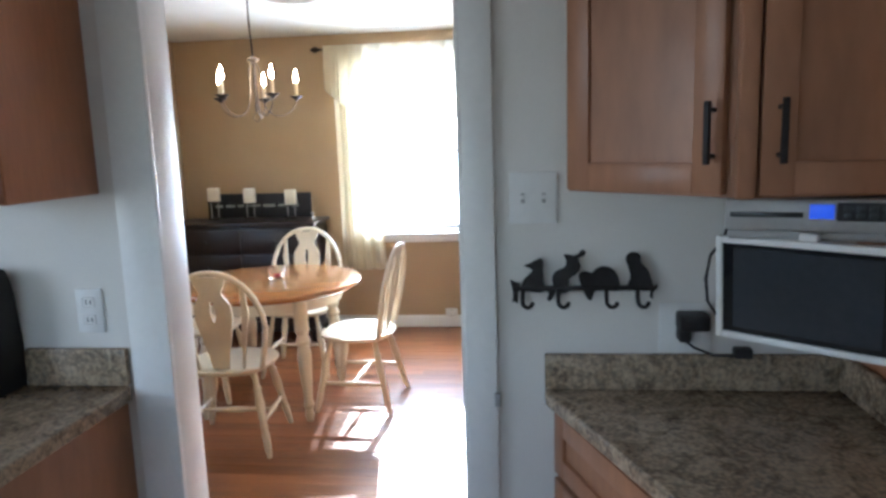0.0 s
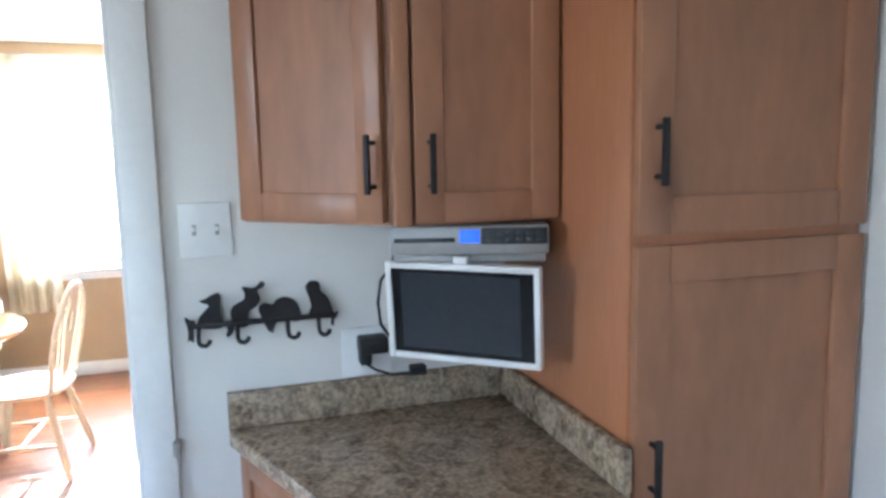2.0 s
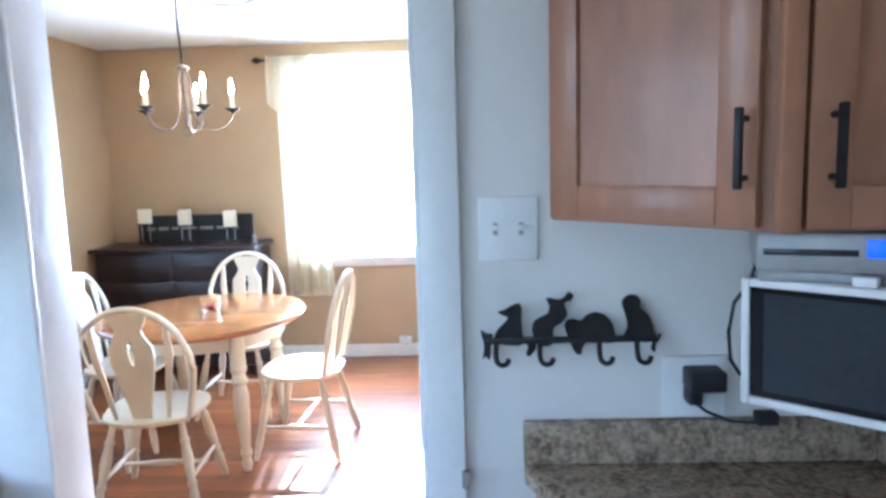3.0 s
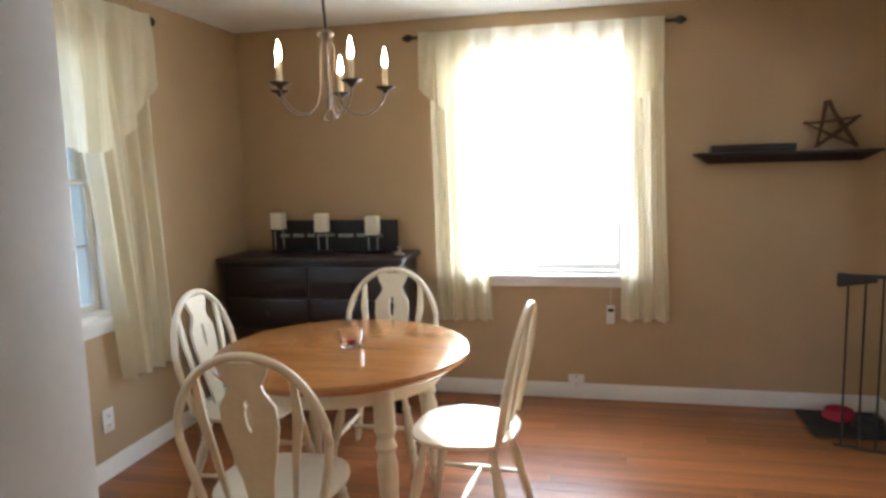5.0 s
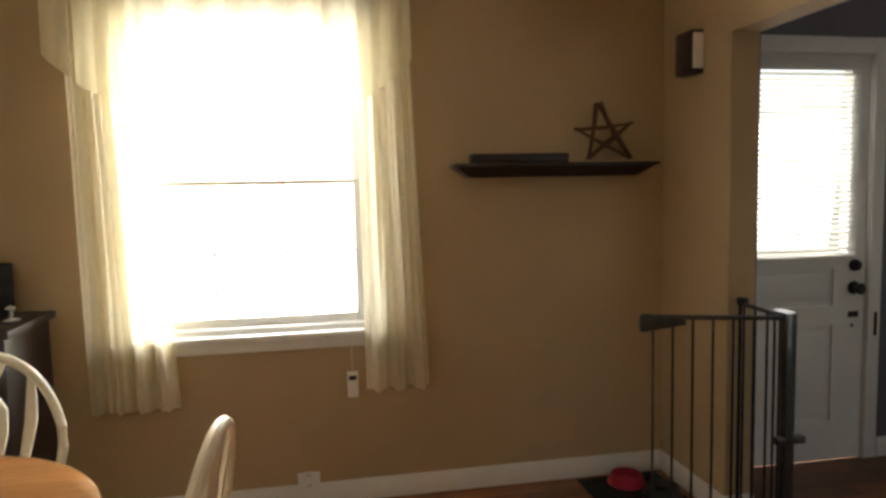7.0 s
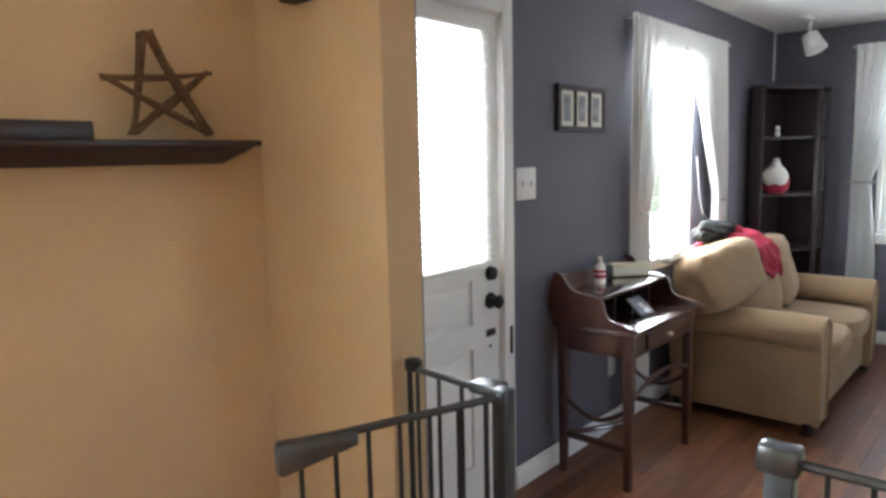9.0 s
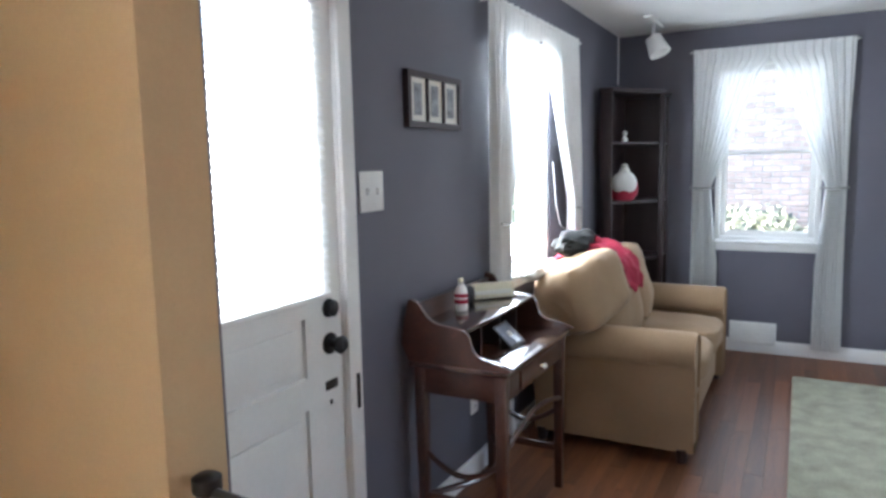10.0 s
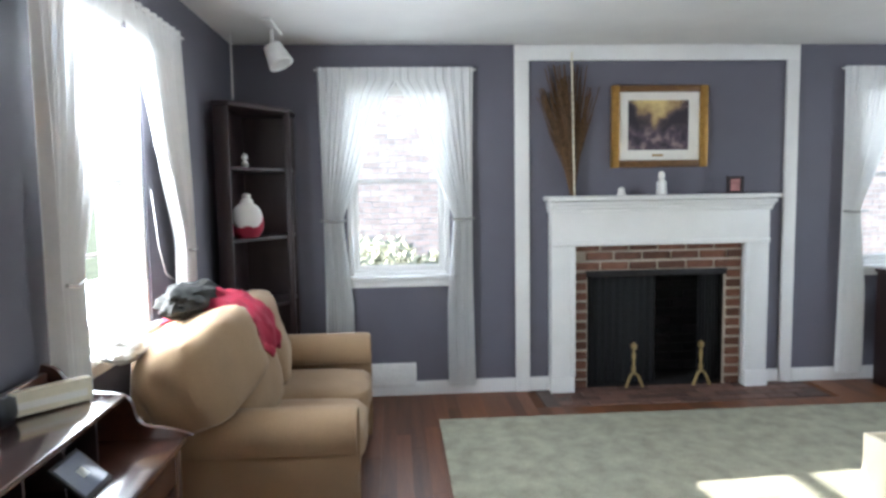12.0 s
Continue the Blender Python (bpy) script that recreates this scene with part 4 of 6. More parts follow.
LEG = [(0, 0.018), (0.05, 0.027), (0.1, 0.02), (0.13, 0.031), (0.18, 0.022), (0.4, 0.036), (0.55, 0.04), (0.62, 0.03), (0.65, 0.042), (0.7, 0.03), (0.74, 0.043), (0.76, 0.04), (1, 0.04)]
for sx, sy in ((1, -1), (1, 1), (-1, 1), (-1, -1)):
    part("leg", turned((TX + sx * 0.305, TY + sy * 0.35, 0), (TX + sx * 0.27, TY + sy * 0.31, 0.705), LEG, 14), M_IVORY, tb)
tum = thing("glass_tumbler", "small clear glass candle cup on the table", "glass", (2.28, 6.95, 0.745))
part("cup", lathe([(0.03, 0.746), (0.042, 0.75), (0.05, 0.79), (0.052, 0.825), (0.048, 0.825), (0.045, 0.79), (0.037, 0.762), (0.002, 0.76)], (2.28, 6.95, 0), 24), M_TUMBLER, tum)
part("candle", lathe([(0.018, 0.761), (0.019, 0.775), (0.016, 0.777)], (2.28, 6.95, 0), 14), M_RED, tum)


def dining_chair():
    """A bow-back chair facing +y, its base at the origin."""
    c = thing("dining_chair", "cream painted bow-back dining chair with a keyhole splat", "chair", (0, 0, 0), "chairs round the table")
    # saddle seat
    b = bmesh.new()
    n, rows = 40, 7
    rings = []
    for j in range(rows + 1):
        s = j / rows
        ring = []
        for k in range(n):
            a = 2 * math.pi * k / n
            ca, sa = math.cos(a), math.sin(a)
            px = (abs(ca) ** 0.75) * math.copysign(1, ca) * (0.225 if sa > -0.1 else 0.215)
            py = (abs(sa) ** 0.75) * math.copysign(1, sa) * 0.215
            dip = -0.014 * math.cos(s * math.pi / 2) if s < 1 else 0
            ring.append(b.verts.new((px * max(s, 0.02), py * max(s, 0.02), 0.452 + dip - (0.008 if j == rows else 0))))
        rings.append(ring)
    for zz, sc in ((0.432, 1.0), (0.418, 0.93), (0.416, 0.4)):
        rings.append([b.verts.new((v.co.x * sc, v.co.y * sc, zz)) for v in rings[rows]])
    for lo, hi in zip(rings, rings[1:]):
        for k in range(n):
            b.faces.new((lo[k], lo[(k + 1) % n], hi[(k + 1) % n], hi[k]))
    b.faces.new(rings[0]), b.faces.new(rings[-1][::-1])
    part("seat", b, M_IVORY, c)
    lean = lambda z: -0.17 - 0.19 * (z - 0.45)
    bow = []
    for k in range(25):
        a = math.pi * k / 24
        x = -0.245 * math.cos(a)
        z = 0.45 + 0.505 * math.sin(a) ** 0.62
        x *= 0.82 + 0.24 * min(1, (z - 0.45) / 0.25) if z < 0.95 else 1.06
        bow.append((x, lean(z), z))
    part("back_bow", tube(bow, 0.0145, 10), M_IVORY, c)

    def tilt(x, z):
        return Vector((x, lean(z) - 0.006, z))
    half = [(0.042, 0.45), (0.05, 0.52), (0.072, 0.62), (0.092, 0.72), (0.09, 0.79), (0.06, 0.835), (0.053, 0.86), (0.075, 0.90), (0.085, 0.935)]
    outline = [(x, z) for x, z in half] + [(-x, z) for x, z in half[::-1]]
    hole = [(0.0, 0.70), (0.009, 0.72), (0.013, 0.77), (0.006, 0.785), (0.011, 0.80), (0.0, 0.815), (-0.011, 0.80), (-0.006, 0.785), (-0.013, 0.77), (-0.009, 0.72)]
    sm = Matrix(((1, 0, 0, 0), (0, 1, -0.19, -0.17 + 0.19 * 0.45 - 0.006), (0, 0, 1, 0), (0, 0, 0, 1)))
    part("splat", plate(outline, 0.012, sm, hole=hole), M_IVORY, c)
    for s in (-1, 1):
        for x0, x1, zt in ((0.112, 0.155, 0.885),):
            o = [(s * x0 - 0.007, 0.45), (s * x0 + 0.007, 0.45), (s * (x0 + x1) / 2 + 0.012, 0.62), (s * x1 + 0.017, 0.75), (s * x1 + 0.01, zt), (s * x1 - 0.01, zt), (s * x1 - 0.017, 0.75), (s * (x0 + x1) / 2 - 0.012, 0.62)]
            part("spindle", plate(o, 0.011, sm), M_IVORY, c)
    prof = [(0, 0.012), (0.06, 0.016), (0.25, 0.02), (0.32, 0.015), (0.35, 0.021), (0.4, 0.016), (0.6, 0.024), (0.75, 0.017), (0.78, 0.022), (0.82, 0.015), (1, 0.014)]
    feet = {}
    for sx in (-1, 1):
        for sy in (-1, 1):
            p0, p1 = Vector((sx * 0.225, sy * 0.22 - 0.01, 0)), Vector((sx * 0.145, sy * 0.13, 0.43))
            feet[sx, sy] = (p0, p1)
            part("leg", turned(p0, p1, prof), M_IVORY, c)
    SP = [(0, 0.008), (0.3, 0.011), (0.5, 0.016), (0.7, 0.011), (1, 0.008)]
    mid = {}
    for sx in (-1, 1):
        a = feet[sx, -1][0].lerp(feet[sx, -1][1], 0.4)
        d = feet[sx, 1][0].lerp(feet[sx, 1][1], 0.4)
        mid[sx] = a.lerp(d, 0.5)
        part("stretcher", turned(a, d, SP), M_IVORY, c)
    part("stretcher", turned(mid[-1], mid[1], SP), M_IVORY, c)
    return c


chair = dining_chair()
chair.matrix_basis = pose(2.24, 6.335, 0, 0, 0, 5)
for x, y, a in ((2.782, 6.915, 86), (2.235, 7.48, 181), (1.76, 7.03, -88)):
    copy_thing(chair, pose(x, y, 0, 0, 0, a))

# chandelier
CX, CY = 2.24, 6.92
ch = thing("chandelier", "five-arm brushed metal chandelier with lit candle bulbs", "chandelier", (CX, CY, 1.7))
part("stem", turned((CX, CY, 1.74), (CX, CY, 2.06), [(0, 0.006), (0.1, 0.011), (0.2, 0.005), (0.5, 0.008), (0.8, 0.005), (0.92, 0.014), (1, 0.005)]), M_PEWTER, ch)
part("bottom_ring", tube([(CX + 0.022 * math.cos(q * 0.3927), CY, 1.712 + 0.022 * math.sin(q * 0.3927)) for q in range(17)], 0.003, 6), M_PEWTER, ch)
part("top_collar", lathe([(0.008, 2.02), (0.03, 2.03), (0.034, 2.04), (0.012, 2.055)], (CX, CY, 0), 18), M_PEWTER, ch)
part("chain", tube([(CX, CY, 2.06), (CX - 0.01, CY, 2.24), (CX - 0.01, CY, 2.40)], 0.0055, 6), M_BRONZE, ch)
part("canopy", lathe([(0.02, 2.385), (0.06, 2.40), (0.068, 2.418), (0.06, 2.421)], (CX - 0.01, CY, 0), 20), M_SILVER, ch)
for k in range(5):
    a = radians(26 + 72 * k)
    R = 0.222
    u = Vector((math.cos(a), math.sin(a), 0))
    c0 = Vector((CX, CY, 0))
    prof = [(0.012, 2.03), (0.03, 1.98), (0.03, 1.90), (0.035, 1.82), (0.06, 1.755), (0.1, 1.722), (0.145, 1.718), (0.19, 1.738), (0.225, 1.775), (R + 0.012, 1.81)]
    part("arm", tube([c0 + u * r + Vector((0, 0, z)) for r, z in prof], 0.0042, 8), M_PEWTER, ch)
    e = c0 + u * (R + 0.012)
    part("drip_cup", lathe([(0.008, 1.805), (0.014, 1.815), (0.036, 1.826), (0.041, 1.832), (0.035, 1.832), (0.012, 1.826)], (e.x, e.y, 0), 18), M_BRONZE, ch)
    part("candle_sleeve", lathe([(0.0105, 1.83), (0.0105, 1.908), (0.008, 1.911)], (e.x, e.y, 0), 14), M_SLEEVE, ch, "ivory candle sleeve")
    part("bulb", lathe([(0.006, 1.91), (0.0105, 1.922), (0.012, 1.936), (0.008, 1.96), (0.0015, 1.99)], (e.x, e.y, 0), 14), M_BULB, ch, "lit flame-shaped bulb")
# ceiling ring above the table
b = tube([(2.42 + 0.16 * math.cos(q * 0.2618), 7.12 + 0.16 * math.sin(q * 0.2618), H - 0.008) for q in range(25)], 0.012, 8)
solo("ceiling_medallion", b, M_CEIL, "white moulded ring on the ceiling", "ceiling medallion")

# dark sideboard with sign boards and candles
bf = thing("sideboard", "dark espresso sideboard with drawers in the corner", "sideboard", (1.61, 8.3, 0))
part("top", box(0.97, 2.185, 8.08, 8.53, 0.93, 0.96, 0.006), M_ESPRESSO, bf)
part("body", box(1.0, 2.155, 8.12, 8.53, 0.08, 0.93, 0.003), M_ESPRESSO, bf)
for k in range(4):
    z0 = 0.12 + k * 0.2
    for x0, x1 in ((1.025, 1.57), (1.585, 2.13)):
        d = part("drawer_front", box(x0, x1, 8.106, 8.122, z0, z0 + 0.185, 0.004), M_ESPRESSO, bf)
        part("knob", lathe([(0.006, 0), (0.006, 0.01), (0.014, 0.016), (0.012, 0.026), (0.004, 0.03)], ((x0 + x1) / 2, 8.106, z0 + 0.09), 12, m=Matrix.Rotation(radians(90), 4, "X")), M_BLACK, d)
for x in (1.02, 2.1):
    for y in (8.13, 8.48):
        part("foot", box(x, x + 0.05, y, y + 0.05, 0, 0.08, 0.004), M_ESPRESSO, bf)
sg = thing("word_sign", "long black sign board with faded pale lettering on the sideboard", "sign", (1.62, 8.48, 0.96))
part("board", box(1.165, 2.05, 8.47, 8.49, 0.962, 1.165, 0.003), M_SIGN, sg)
rs = random.Random(4)
x = 1.23
while x < 1.97:
    w = rs.uniform(0.05, 0.12)
    part("lettering", box(x, min(x + w, 2.01), 8.467, 8.4705, 1.055 + rs.uniform(-0.004, 0.004), 1.075), M_LETTER, sg)
    x += w + 0.025
HOLD = "candle holders on the sideboard"
for x, hh, zz in ((1.255, 0.108, 1.114), (1.56, 0.118, 1.096), (1.905, 0.12, 1.075)):
    t = thing("candle_holder", "dark metal stand with a square ivory candle", "candle holder", (x, 8.40, 0.96), HOLD)
    part("base", box(x - 0.045, x + 0.045, 8.355, 8.445, 0.962, 0.972, 0.003), M_BRONZE, t)
    for q in (-0.03, 0.03):
        part("upright", box(x + q - 0.004, x + q + 0.004, 8.396, 8.404, 0.972, zz - 0.01, 0.001), M_SILVER, t)
    part("tray", box(x - 0.042, x + 0.042, 8.36, 8.44, zz - 0.01, zz, 0.002), M_BRONZE, t)
    part("candle", box(x - 0.04, x + 0.04, 8.362, 8.438, zz, zz + hh, 0.005), M_WAX, t, "ivory wax candle")
t = thing("trinket", "small pale metal ornament at the end of the sideboard", "ornament", (2.11, 8.3, 0.96))
part("ornament", lathe([(0.03, 0.961), (0.032, 0.966), (0.008, 0.975), (0.006, 1.0), (0.02, 1.01), (0.004, 1.02)], (2.11, 8.3, 0), 14), M_SILVER, t)

# shelf with star and book-like board
sh = thing("wall_shelf", "dark espresso wall shelf with a moulded underside", "shelf", (4.35, 8.5, 1.5))
b = box(3.86, 4.825, 8.42, NY, 1.518, 1.534, 0.003)
part("ledge", b, M_ESPRESSO, sh)
b = bmesh.new()
lo = [b.verts.new(p) for p in ((3.935, 8.48, 1.472), (4.735, 8.48, 1.472), (4.735, NY, 1.472), (3.935, NY, 1.472))]
hi = [b.verts.new(p) for p in ((3.868, 8.432, 1.518), (4.812, 8.432, 1.518), (4.812, NY, 1.518), (3.868, NY, 1.518))]
b.faces.new(lo[::-1]), b.faces.new(hi)
for k in range(4):
    b.faces.new((lo[k], lo[(k + 1) % 4], hi[(k + 1) % 4], hi[k]))
part("moulding", b, M_ESPRESSO, sh)
solo("wooden_plaque", box(3.95, 4.40, 8.47, 8.55, 1.535, 1.578, 0.004), M_ESPRESSO, "long dark wooden plaque lying on the shelf", "plaque")
sr = thing("twig_star", "rustic five-pointed star of bound brown twigs", "star ornament", (4.57, 8.5, 1.535))
PTS = [(4.555, 1.802), (4.712, 1.548), (4.44, 1.682), (4.724, 1.712), (4.508, 1.548)]
rs = random.Random(2)
for k in range(5):
    p, q = PTS[k], PTS[(k + 1) % 5]
    for j in range(5):
        o = [rs.uniform(-0.009, 0.009) for _ in range(6)]
        y = 8.488 + 0.005 * j + 0.004 * k
        b = tube([(p[0] + o[0], y, p[1] + 0.004 + o[1] * 0.5), ((p[0] + q[0]) / 2 + o[2], y, (p[1] + q[1]) / 2 + o[3]), (q[0] + o[4], y, q[1] + 0.004 + o[5] * 0.5)], 0.0056, 6, r1=0.0038)
        part("twig", b, M_REED, sr)
bx = thing("door_chime", "dark wooden door chime box with a white side", "door chime", (4.9, 8.3, 2.0))
part("body", box(4.862, PX - 0.001, 8.23, 8.365, 1.90, 2.085, 0.004), M_ESPRESSO, bx)
part("white_face", box(4.866, PX - 0.004, 8.222, 8.23, 1.92, 2.07, 0.003), M_PALE, bx)

# pet gate: short fixed section, post and folded-back leaf
gt = thing("safety_gate", "black metal safety gate standing open at the opening", "gate", (4.93, 7.7, 0))


def gate_leaf(p0, p1, n, z0=0.08, z1=0.93):
    p0, p1 = Vector(p0), Vector(p1)
    u = p1 - p0
    part("top_rail", tube([p0 + Vector((0, 0, z1)), p1 + Vector((0, 0, z1))], 0.0095, 8), M_IRONGREY, gt)
    part("bottom_rail", tube([p0 + Vector((0, 0, z0)), p1 + Vector((0, 0, z0))], 0.0095, 8), M_IRONGREY, gt)
    for k in range(n):
        q = p0 + u * ((k + 0.5) / n)
        part("bar", tube([q + Vector((0, 0, z0)), q + Vector((0, 0, z1))], 0.0055, 6), M_BLACK, gt)


gate_leaf((4.445, 7.842, 0), (4.92, 7.68, 0), 7)
gate_leaf((4.935, 7.69, 0), (4.957, 8.01, 0), 4)
part("post", box(4.91, 4.952, 7.655, 7.695, 0.0, 0.95, 0.006), M_IRONGREY, gt)
part("post", tube([(4.957, 8.0, 0.02), (4.957, 8.0, 0.93)], 0.008, 8), M_BLACK, gt)
b = box(4.43, 4.60, -0.02, 0.02, 0.872, 0.942, 0.014)
for v in b.verts:
    if v.co.x > 4.52:
        v.co.z = 0.925 + (v.co.z - 0.925) * 0.45
bmesh.ops.rotate(b, verts=b.verts, cent=(4.445, 0, 0), matrix=Matrix.Rotation(radians(-18.8), 3, "Z"))
bmesh.ops.translate(b, verts=b.verts, vec=(0, 7.842, 0))
part("latch_handle", b, M_IRONGREY, gt, "grey moulded latch handle")
part("hinge_cap", lathe([(0.02, 0.925), (0.024, 0.93), (0.024, 0.952), (0.018, 0.956)], (4.957, 7.985, 0), 16), M_BLACK, gt)
part("catch", box(4.88, 5.0, 7.655, 7.69, 0.46, 0.49, 0.006), M_IRONGREY, gt)
part("catch", box(4.93, 4.99, 7.70, 7.78, 0.915, 0.945, 0.008), M_IRONGREY, gt)
g2 = thing("safety_gate_post", "grey metal gate catch post across the opening", "gate", (5.0, 7.0, 0))
part("post", box(4.985, 5.03, 7.08, 7.13, 0, 0.9, 0.006), M_IRONGREY, g2)
part("catch_box", box(4.98, 5.035, 7.07, 7.145, 0.89, 0.945, 0.012), M_IRONGREY, g2)
part("rail", tube([(5.008, 7.1, 0.915), (5.008, 6.75, 0.915)], 0.01), M_IRONGREY, g2)
part("rail", tube([(5.008, 7.1, 0.08), (5.008, 6.75, 0.08)], 0.01), M_IRONGREY, g2)
for k in range(4):
    y = 7.03 - k * 0.07
    part("bar", tube([(5.008, y, 0.08), (5.008, y, 0.915)], 0.0055, 6), M_BLACK, g2)

# pet bowls and mat in the corner
mt = solo("feeding_mat", box(4.45, 4.86, 8.12, 8.52, 0.0035, 0.012, 0.004), M_DARKCLOTH, "dark mat on the floor in the corner", "mat")
for x, y, mat, lab in ((4.66, 8.42, M_RED, "red plastic pet bowl on the mat"), (4.76, 8.26, M_PLASTIC_B, "black plastic pet bowl on the mat")):
    solo("pet_bowl", lathe([(0.085, 0.0125), (0.09, 0.016), (0.072, 0.06), (0.065, 0.064), (0.06, 0.058), (0.05, 0.03), (0.003, 0.028)], (x, y, 0), 24), mat, lab, "bowl")

# ---- living room ----
# writing desk with a gallery
dk = thing("writing_desk", "reddish cherry writing desk with a raised gallery and open cubbies", "desk", (6.68, 8.22, 0))
X0, X1, Y0, Y1 = 6.325, 7.04, 8.03, 8.43
part("writing_surface", box(X0, X1, Y0, Y1, 0.70, 0.722, 0.005), M_LACQUER, dk)
b = box(X0 + 0.02, X1 - 0.02, Y0 + 0.02, Y0 + 0.036, 0.60, 0.70, 0.002)
box(X0 + 0.02, X1 - 0.02, Y1 - 0.03, Y1 - 0.014, 0.60, 0.70, 0.002, bm=b)
box(X0 + 0.02, X0 + 0.036, Y0 + 0.036, Y1 - 0.03, 0.60, 0.70, 0.002, bm=b)
box(X1 - 0.036, X1 - 0.02, Y0 + 0.036, Y1 - 0.03, 0.60, 0.70, 0.002, bm=b)
part("apron", b, M_CHERRY, dk)
d = part("drawer", box(X0 + 0.16, X1 - 0.16, Y0 + 0.008, Y0 + 0.02, 0.615, 0.69, 0.003), M_CHERRY, dk)
part("drawer_knob", lathe([(0.006, 0), (0.006, 0.01), (0.014, 0.018), (0.004, 0.028)], ((X0 + X1) / 2, Y0 + 0.008, 0.652), 12, m=Matrix.Rotation(radians(90), 4, "X")), M_PALE, d, "pale round knob")
for x in (X0 + 0.015, X1 - 0.06):
    for y in (Y0 + 0.015, Y1 - 0.06):
        b = box(x, x + 0.045, y, y + 0.045, 0.0, 0.70, 0.004)
        for v in b.verts:
            if v.co.z < 0.3:
                v.co.x += (x + 0.0225 - v.co.x) * 0.3
                v.co.y += (y + 0.0225 - v.co.y) * 0.3
        part("leg", b, M_CHERRY, dk)
for x in (X0 + 0.03, X1 - 0.05):
    part("stretcher", box(x, x + 0.018, Y0 + 0.05, Y1 - 0.05, 0.17, 0.2, 0.003), M_CHERRY, dk)
for x in (X0 + 0.037, X1 - 0.037):
    part("arched_rail", tube([(x, Y0 + 0.05 + (Y1 - Y0 - 0.1) * q, 0.36 - 0.07 * math.sin(math.pi * q)) for q in [k / 10 for k in range(11)]], 0.011, 8), M_CHERRY, dk)
b = tube([(X0 + 0.05 + (X1 - X0 - 0.1) * s, Y1 - 0.05 - 0.14 * math.sin(math.pi * s), 0.185) for s in [q / 14 for q in range(15)]], 0.013, 8)
part("curved_stretcher", b, M_CHERRY, dk)
part("curved_apron", tube([(X0 + 0.06 + (X1 - X0 - 0.12) * s, Y0 + 0.03, 0.42 + 0.05 * math.sin(math.pi * s)) for s in [q / 14 for q in range(15)]], 0.011, 8), M_CHERRY, dk)
side = blob([(0.0, 0.0), (0.0, 0.018), (0.05, 0.03), (0.1, 0.04), (0.127, 0.065), (0.14, 0.112), (0.17, 0.135), (0.26, 0.146), (0.305, 0.168), (0.34, 0.212), (0.365, 0.226), (0.39, 0.21), (0.39, 0.0)], 3)
for x in (X0 + 0.004, X1 - 0.022):
    part("gallery_side", plate(side, 0.018, Matrix.Translation((x, Y0 + 0.01, 0.722)) @ Matrix(((0, 1, 0, 0), (1, 0, 0, 0), (0, 0, 1, 0), (0, 0, 0, 1)))), M_CHERRY, dk)
part("gallery_back", box(X0 + 0.022, X1 - 0.022, Y1 - 0.024, Y1 - 0.006, 0.722, 0.93, 0.003), M_CHERRY, dk)
part("gallery_top", box(X0 + 0.022, X1 - 0.022, 8.19, Y1 - 0.024, 0.842, 0.858, 0.003), M_LACQUER, dk)
for k in (1, 2, 3):
    xx = X0 + (X1 - X0) * k / 4
    part("cubby_divider", box(xx - 0.005, xx + 0.005, 8.21, Y1 - 0.026, 0.724, 0.841), M_WALNUT, dk)
tbm = pose(6.68, 8.13, 0.725, -48, 0, 0)
tab = thing("tablet", "dark glossy tablet, reflection painted as grey, leaning in the desk cubby", "tablet", (6.67, 8.15, 0.724))
for nm, q, mat in (("case", (-0.07, 0.07, -0.004, 0.004, 0.0, 0.115), M_PLASTIC_B), ("screen", (-0.062, 0.062, -0.006, -0.003, 0.01, 0.105), M_TABLET), ("icon", (-0.012, 0.018, -0.0075, -0.0055, 0.045, 0.07), M_PALE)):
    b = box(*q, 0.001)
    bmesh.ops.transform(b, matrix=tbm, verts=b.verts)
    part(nm, b, mat, tab)
bt = thing("spray_bottle", "white bottle with red print and a pale pump on the desk", "bottle", (6.62, 8.35, 0.859))
part("bottle_body", lathe([(0.022, 0.859), (0.026, 0.863), (0.026, 0.93), (0.022, 0.952), (0.011, 0.965), (0.011, 0.975)], (6.62, 8.35, 0), 18), M_PALE, bt)
part("print", lathe([(0.0266, 0.915), (0.0266, 0.93)], (6.62, 8.35, 0), 18), M_RED, bt)
part("print", lathe([(0.0266, 0.89), (0.0266, 0.908)], (6.62, 8.35, 0), 18), M_RED, bt)
part("pump", box(6.602, 6.632, 8.343, 8.357, 0.975, 0.993, 0.004), M_PAPER, bt)
cd = thing("card_box", "long cream card box standing on the desk", "box", (6.895, 8.34, 0.859))
cdm = pose(6.905, 8.35, 0.86, 0, 0, -43)
b = box(-0.11, 0.11, -0.016, 0.016, 0, 0.066, 0.003)
bmesh.ops.transform(b, matrix=cdm, verts=b.verts)
part("box_body", b, M_PAPER, cd)
b = box(-0.095, 0.095, -0.0185, -0.0155, 0.018, 0.036)
bmesh.ops.transform(b, matrix=cdm, verts=b.verts)
part("printed_band", b, M_MAT, cd)
bag = pillow(6.78, 8.40, 0.892, 0.05, 0.022, 0.04, 2.6, 0.2, 5, n=10)
solo("black_bag", bag, M_PLASTIC_B, "small black cloth bag behind the card box", "bag")

# sofa
so = thing("sofa", "tan upholstered two-seat sofa with rolled arms, loose back cushions", "sofa", (8.19, 7.97, 0))
SX0, SX1, SY0, SY1 = 7.42, 8.97, 7.56, 8.38


